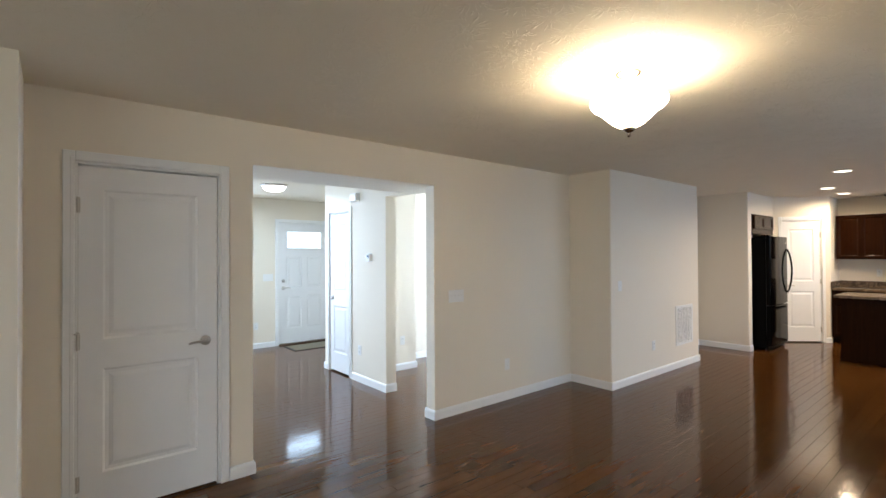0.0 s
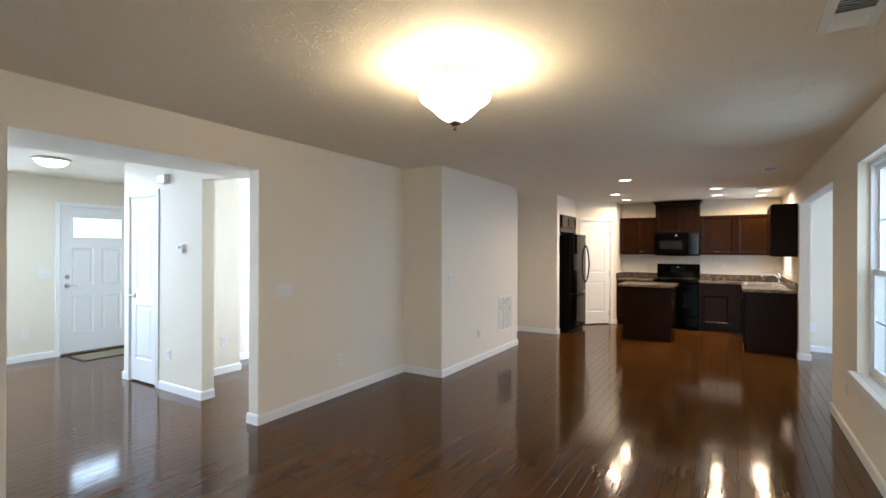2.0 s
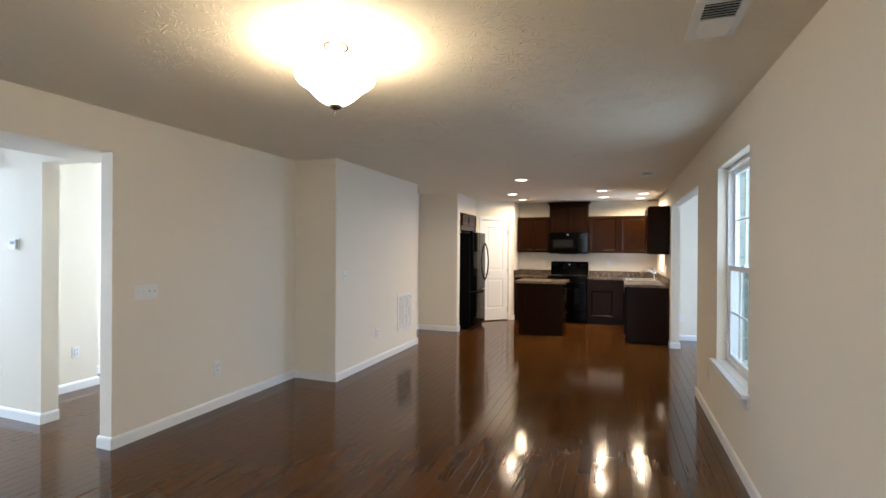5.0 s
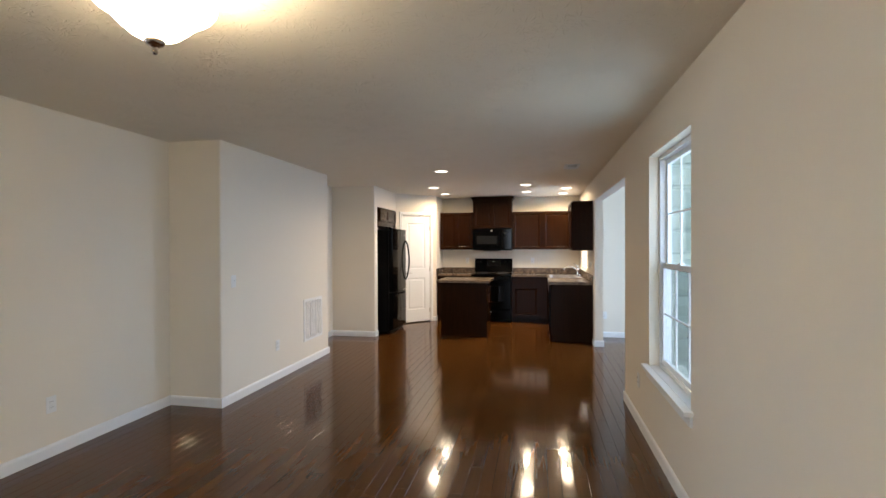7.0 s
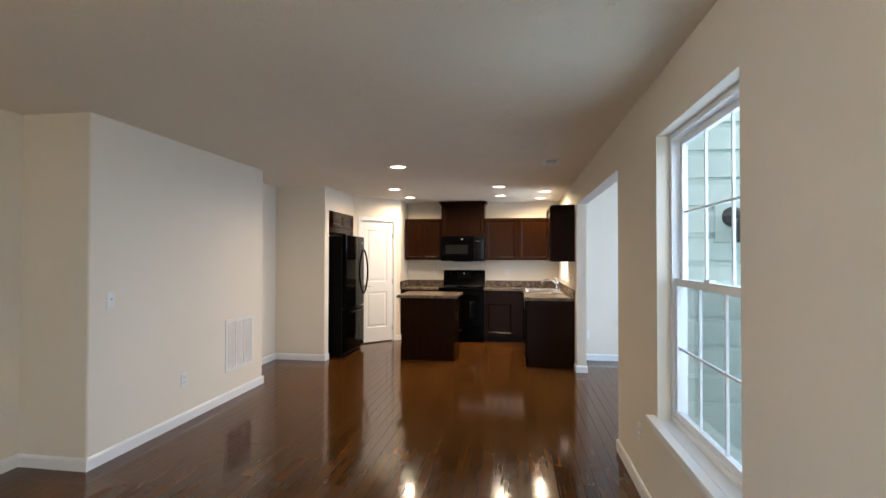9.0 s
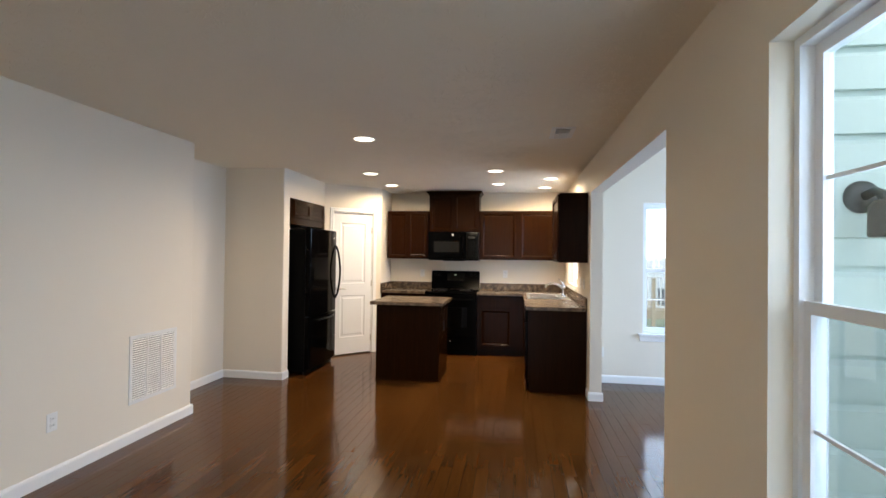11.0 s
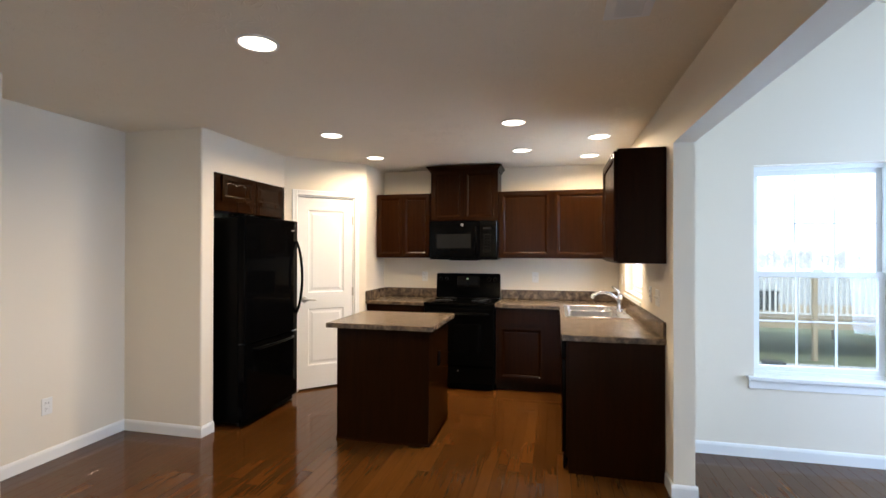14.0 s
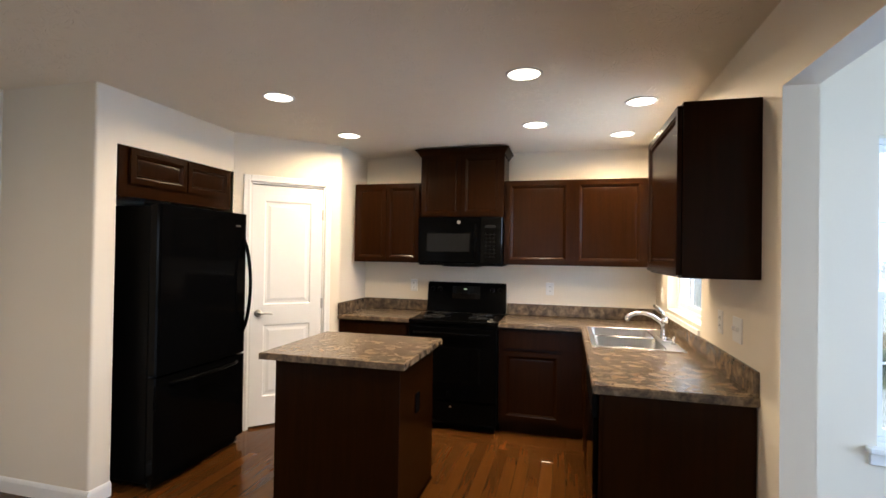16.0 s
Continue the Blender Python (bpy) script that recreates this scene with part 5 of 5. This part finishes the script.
def far_woods():
    """A low bare hillside of woods on the horizon, with an uneven top."""
    rng = random.Random(3)
    vs, fs = [], []

    def twig(p, q, r):
        d = (q - p).normalized()
        s = d.orthogonal().normalized() * r
        u = d.cross(s)
        k = len(vs)
        vs.extend((p + s, p - s * 0.5 + u * 0.87, p - s * 0.5 - u * 0.87, q))
        fs.extend(((k, k + 1, k + 3), (k + 1, k + 2, k + 3), (k + 2, k, k + 3)))
    for i in range(1500):
        a = radians(25 + 130 * rng.random())
        d = 88 + 38 * rng.random()
        h = 1.5 + 1.7 * rng.random() + 0.4 * math.sin(a * 7)
        p = Vector((d * math.cos(a), 10 + d * math.sin(a), GZ))
        twig(p, p + Vector((0, 0, h)), 0.13)
        for k in range(16):
            z0 = h * (0.25 + 0.6 * rng.random())
            t = 6.283 * rng.random()
            ln = h * (0.18 + 0.22 * rng.random())
            twig(p + Vector((0, 0, z0)), p + Vector((math.cos(t) * ln, math.sin(t) * ln, z0 + ln * (0.3 + 0.8 * rng.random()))), 0.07)
    me = bpy.data.meshes.new("far_woods")
    me.from_pydata(vs, [], fs)
    me.materials.append(HILL)
    tagged(new("far_woods", me), "bare woods on the far hillside, greyed for haze", "woods", kind="stuff")


far_woods()

# lap siding on the nook's outer face
siding = structure("siding_backing", cube(XR2 + 0.002, NX + 0.12, 5.192, 5.208, GZ, 3.8), SIDING, "pale blue-green lap siding on the nook's outer wall")
me = None
for k in range(27):
    if me is None:
        bm = bmesh.new()
        q = [(5.1915, 0.0), (5.160, 0.0), (5.160, 0.138), (5.183, 0.160), (5.183, 0.1835), (5.1915, 0.1835)]
        a = [bm.verts.new((XR2 + 0.004, y, z)) for y, z in q]
        b = [bm.verts.new((NX + 0.11, y, z)) for y, z in q]
        for i in range(len(q)):
            bm.faces.new((a[i], a[(i + 1) % len(q)], b[(i + 1) % len(q)], b[i]))
        bm.faces.new(a)
        bm.faces.new(b)
        ob = link_mesh("siding_board", bm, SIDING, siding)
        me = ob.data
    else:
        ob = new("siding_board", me)
        ob.parent = siding
    ob.location.z = GZ + 0.109 + k * 0.184

lan = thing("wall_lantern", pose(1.40, 5.165, 1.66), "dark bronze outdoor wall lantern on a pale block", "outdoor lamp")
part("mounting_block", cube(-0.11, 0.11, -0.012, 0.0, -0.11, 0.16, bevel=0.004), SIDING, lan)
bm = bmesh.new()
lathe(bm, [(0.0, 0.03), (0.04, 0.028), (0.065, 0.015), (0.068, 0.0)], 24, Matrix.Translation((0, -0.012, 0.06)) @ Matrix.Rotation(radians(90), 4, 'X'))
part("backplate", bm, LANTERN, lan, smooth=True)
bm = bmesh.new()
tube(bm, [(0, -0.03, 0.06), (0, -0.09, 0.075), (0, -0.13, 0.06), (0, -0.14, 0.02)], 0.018, 12)
part("arm", bm, LANTERN, lan, smooth=True)
bm = bmesh.new()
lathe(bm, [(0.0, 0.04), (0.03, 0.035), (0.05, 0.01), (0.052, -0.10), (0.046, -0.11), (0.0, -0.11)], 24, Matrix.Translation((0, -0.14, 0)))
part("shade", bm, LANTERN, lan, smooth=True)


def deck(x0, x1, y0, y1, z, label):
    """A raised timber deck: rim joists, boards, posts, white rails with balusters."""
    d = thing("timber_deck", pose(0, 0, 0), label, "deck")
    part("rim_joist", boxes([(x0, x1, y0 - 0.04, y0, z - 0.27, z - 0.03), (x0, x1, y1, y1 + 0.04, z - 0.27, z - 0.03), (x0, x0 + 0.04, y0, y1, z - 0.27, z - 0.03), (x1 - 0.04, x1, y0, y1, z - 0.27, z - 0.03)]), DECK, d)
    n = int((y1 - y0) / 0.145)
    first = None
    for k in range(n + 1):
        if first is None:
            first = part("deck_board", cube(x0, x1, -0.068, 0.068, z - 0.03, z, bevel=0.003), DECK, d)
            ob = first
        else:
            ob = new("deck_board", first.data)
            ob.parent = d
        ob.location.y = y0 + k * 0.145
    k = 0
    px = x0 + 0.05
    while px < x1:
        part("post", cube(px, px + 0.10, y0 - 0.145, y0 - 0.045, GZ, z + 1.0, bevel=0.004), DECK, d)
        part("post", cube(px, px + 0.10, y1 - 0.10, y1 - 0.002, GZ, z - 0.03, bevel=0.004), DECK, d)
        px += 2.1
    for zz in (z + 0.10, z + 1.02):
        part("rail", cube(x0, x1, y0 - 0.04, y0 + 0.045, zz - 0.02, zz + 0.02, bevel=0.004), RAILW, d)
        part("rail", cube(x1 - 0.045, x1 + 0.04, y0 + 0.05, y1, zz - 0.02, zz + 0.02, bevel=0.004), RAILW, d)
        part("rail", cube(x0 - 0.04, x0 + 0.045, y0 + 0.05, y1, zz - 0.02, zz + 0.02, bevel=0.004), RAILW, d)
    base = None
    rows = [(x, y0) for x in np.arange(x0 + 0.1, x1, 0.13)] + [(x1, y) for y in np.arange(y0 + 0.12, y1, 0.13)] + [(x0, y) for y in np.arange(y0 + 0.12, y1, 0.13)]
    for x, y in rows:
        if base is None:
            base = part("baluster", cube(-0.018, 0.018, -0.018, 0.018, z + 0.12, z + 1.0), RAILW, d)
            ob = base
        else:
            ob = new("baluster", base.data)
            ob.parent = d
        ob.location = (float(x), float(y), 0)
    return d


deck(2.05, 12.6, 18.6, 22.0, -0.20, "neighbour's raised timber deck with white railings")
grill = thing("deck_box", pose(5.6, 20.4, -0.20), "charcoal storage box standing on the deck", "storage box")
part("box", cube(-0.60, 0.60, -0.3, 0.3, 0.0, 0.48, bevel=0.01), GRILL, grill)
part("lid", cube(-0.63, 0.63, -0.33, 0.33, 0.481, 0.55, bevel=0.02, seg=2), GRILL, grill)

# pale patio slab below the nook windows
slab_thing = thing("patio_slab", pose(0, 0, GZ), "pale concrete patio slab set in the lawn", "patio")
part("slab", cube(4.2, 10.5, 14.6, 17.6, 0.0, 0.10, bevel=0.02), CONCRETE, slab_thing)
part("drain_box", cube(4.75, 5.15, 17.1, 17.4, 0.1005, 0.20, bevel=0.01), GRILL, slab_thing)

# ---- floor strips ----
floor = structure("floor", boxes([(EX - 0.14, XR2, -2.99, YB + 0.14, -0.021, -0.018), (XR2, NX + 0.14, 5.22, YN + 0.14, -0.021, -0.018)]), DARK, "glossy dark-stained hardwood strip floor")
SW = 0.083


def strip_mesh(length):
    g, c, t = 0.0005, 0.0010, 0.018
    x0, x1, y0, y1 = g, SW - g, g, length - g
    v = [(x0, y0, -t), (x1, y0, -t), (x1, y1, -t), (x0, y1, -t), (x0, y0, -c), (x1, y0, -c), (x1, y1, -c), (x0, y1, -c),
         (x0 + c, y0 + c, 0), (x1 - c, y0 + c, 0), (x1 - c, y1 - c, 0), (x0 + c, y1 - c, 0)]
    f = [(8, 9, 10, 11)] + [(4 + i, 4 + (i + 1) % 4, 8 + (i + 1) % 4, 8 + i) for i in range(4)] + [(i, (i + 1) % 4, 4 + (i + 1) % 4, 4 + i) for i in range(4)]
    return v, f


STRIP_LENGTHS = (0.45, 0.7, 0.95, 1.2)
strip_data = {}
for ln in STRIP_LENGTHS:
    me = bpy.data.meshes.new("strip")
    v, f = strip_mesh(ln)
    me.from_pydata(v, [], f)
    me.materials.append(FLOOR)
    strip_data[ln] = me
rest_v, rest_f, made = [], [], 0
rng = random.Random(5)
x = EX - 0.10
while x < NX:
    lo = 5.25 if x > XR else (-1.95 if x < -3.6 else -2.95)
    hi = YN + 0.1 if x > XR else (4.28 if x < -5.75 else YB + 0.1)
    y = -2.95 - rng.random() * 0.9
    while y < YB:
        ln = rng.choice(STRIP_LENGTHS)
        tilt = (rng.random() - 0.5) * 0.0008
        a, b = max(y, lo), min(y + ln, hi)          # cut at the walls
        if b - a < 0.03 or (x < -2.2 and y > 10.0):
            y += ln
            continue
        if x > -1.75 and x < XR - SW and 3.0 < y and y + ln < 8.1 and made < 300:
            ob = new("plank", strip_data[ln])
            ob.parent = floor
            ob.matrix_basis = Matrix.Translation((x, y, tilt * 0.5)) @ Euler((0, (rng.random() - 0.5) * 0.003, 0)).to_matrix().to_4x4()
            made += 1
        else:
            v, f = strip_mesh(b - a)
            base = len(rest_v)
            sl = (rng.random() - 0.5) * 0.003
            rest_v += [(px + x, py + a, pz + tilt * 0.5 - sl * (px - SW / 2)) for px, py, pz in v]
            rest_f += [tuple(base + i for i in q) for q in f]
        y += ln
    x += SW
me = bpy.data.meshes.new("planks")
me.from_pydata(rest_v, [], rest_f)
me.materials.append(FLOOR)
ob = new("planks", me)
ob.parent = floor
tagged(ob, kind="stuff")
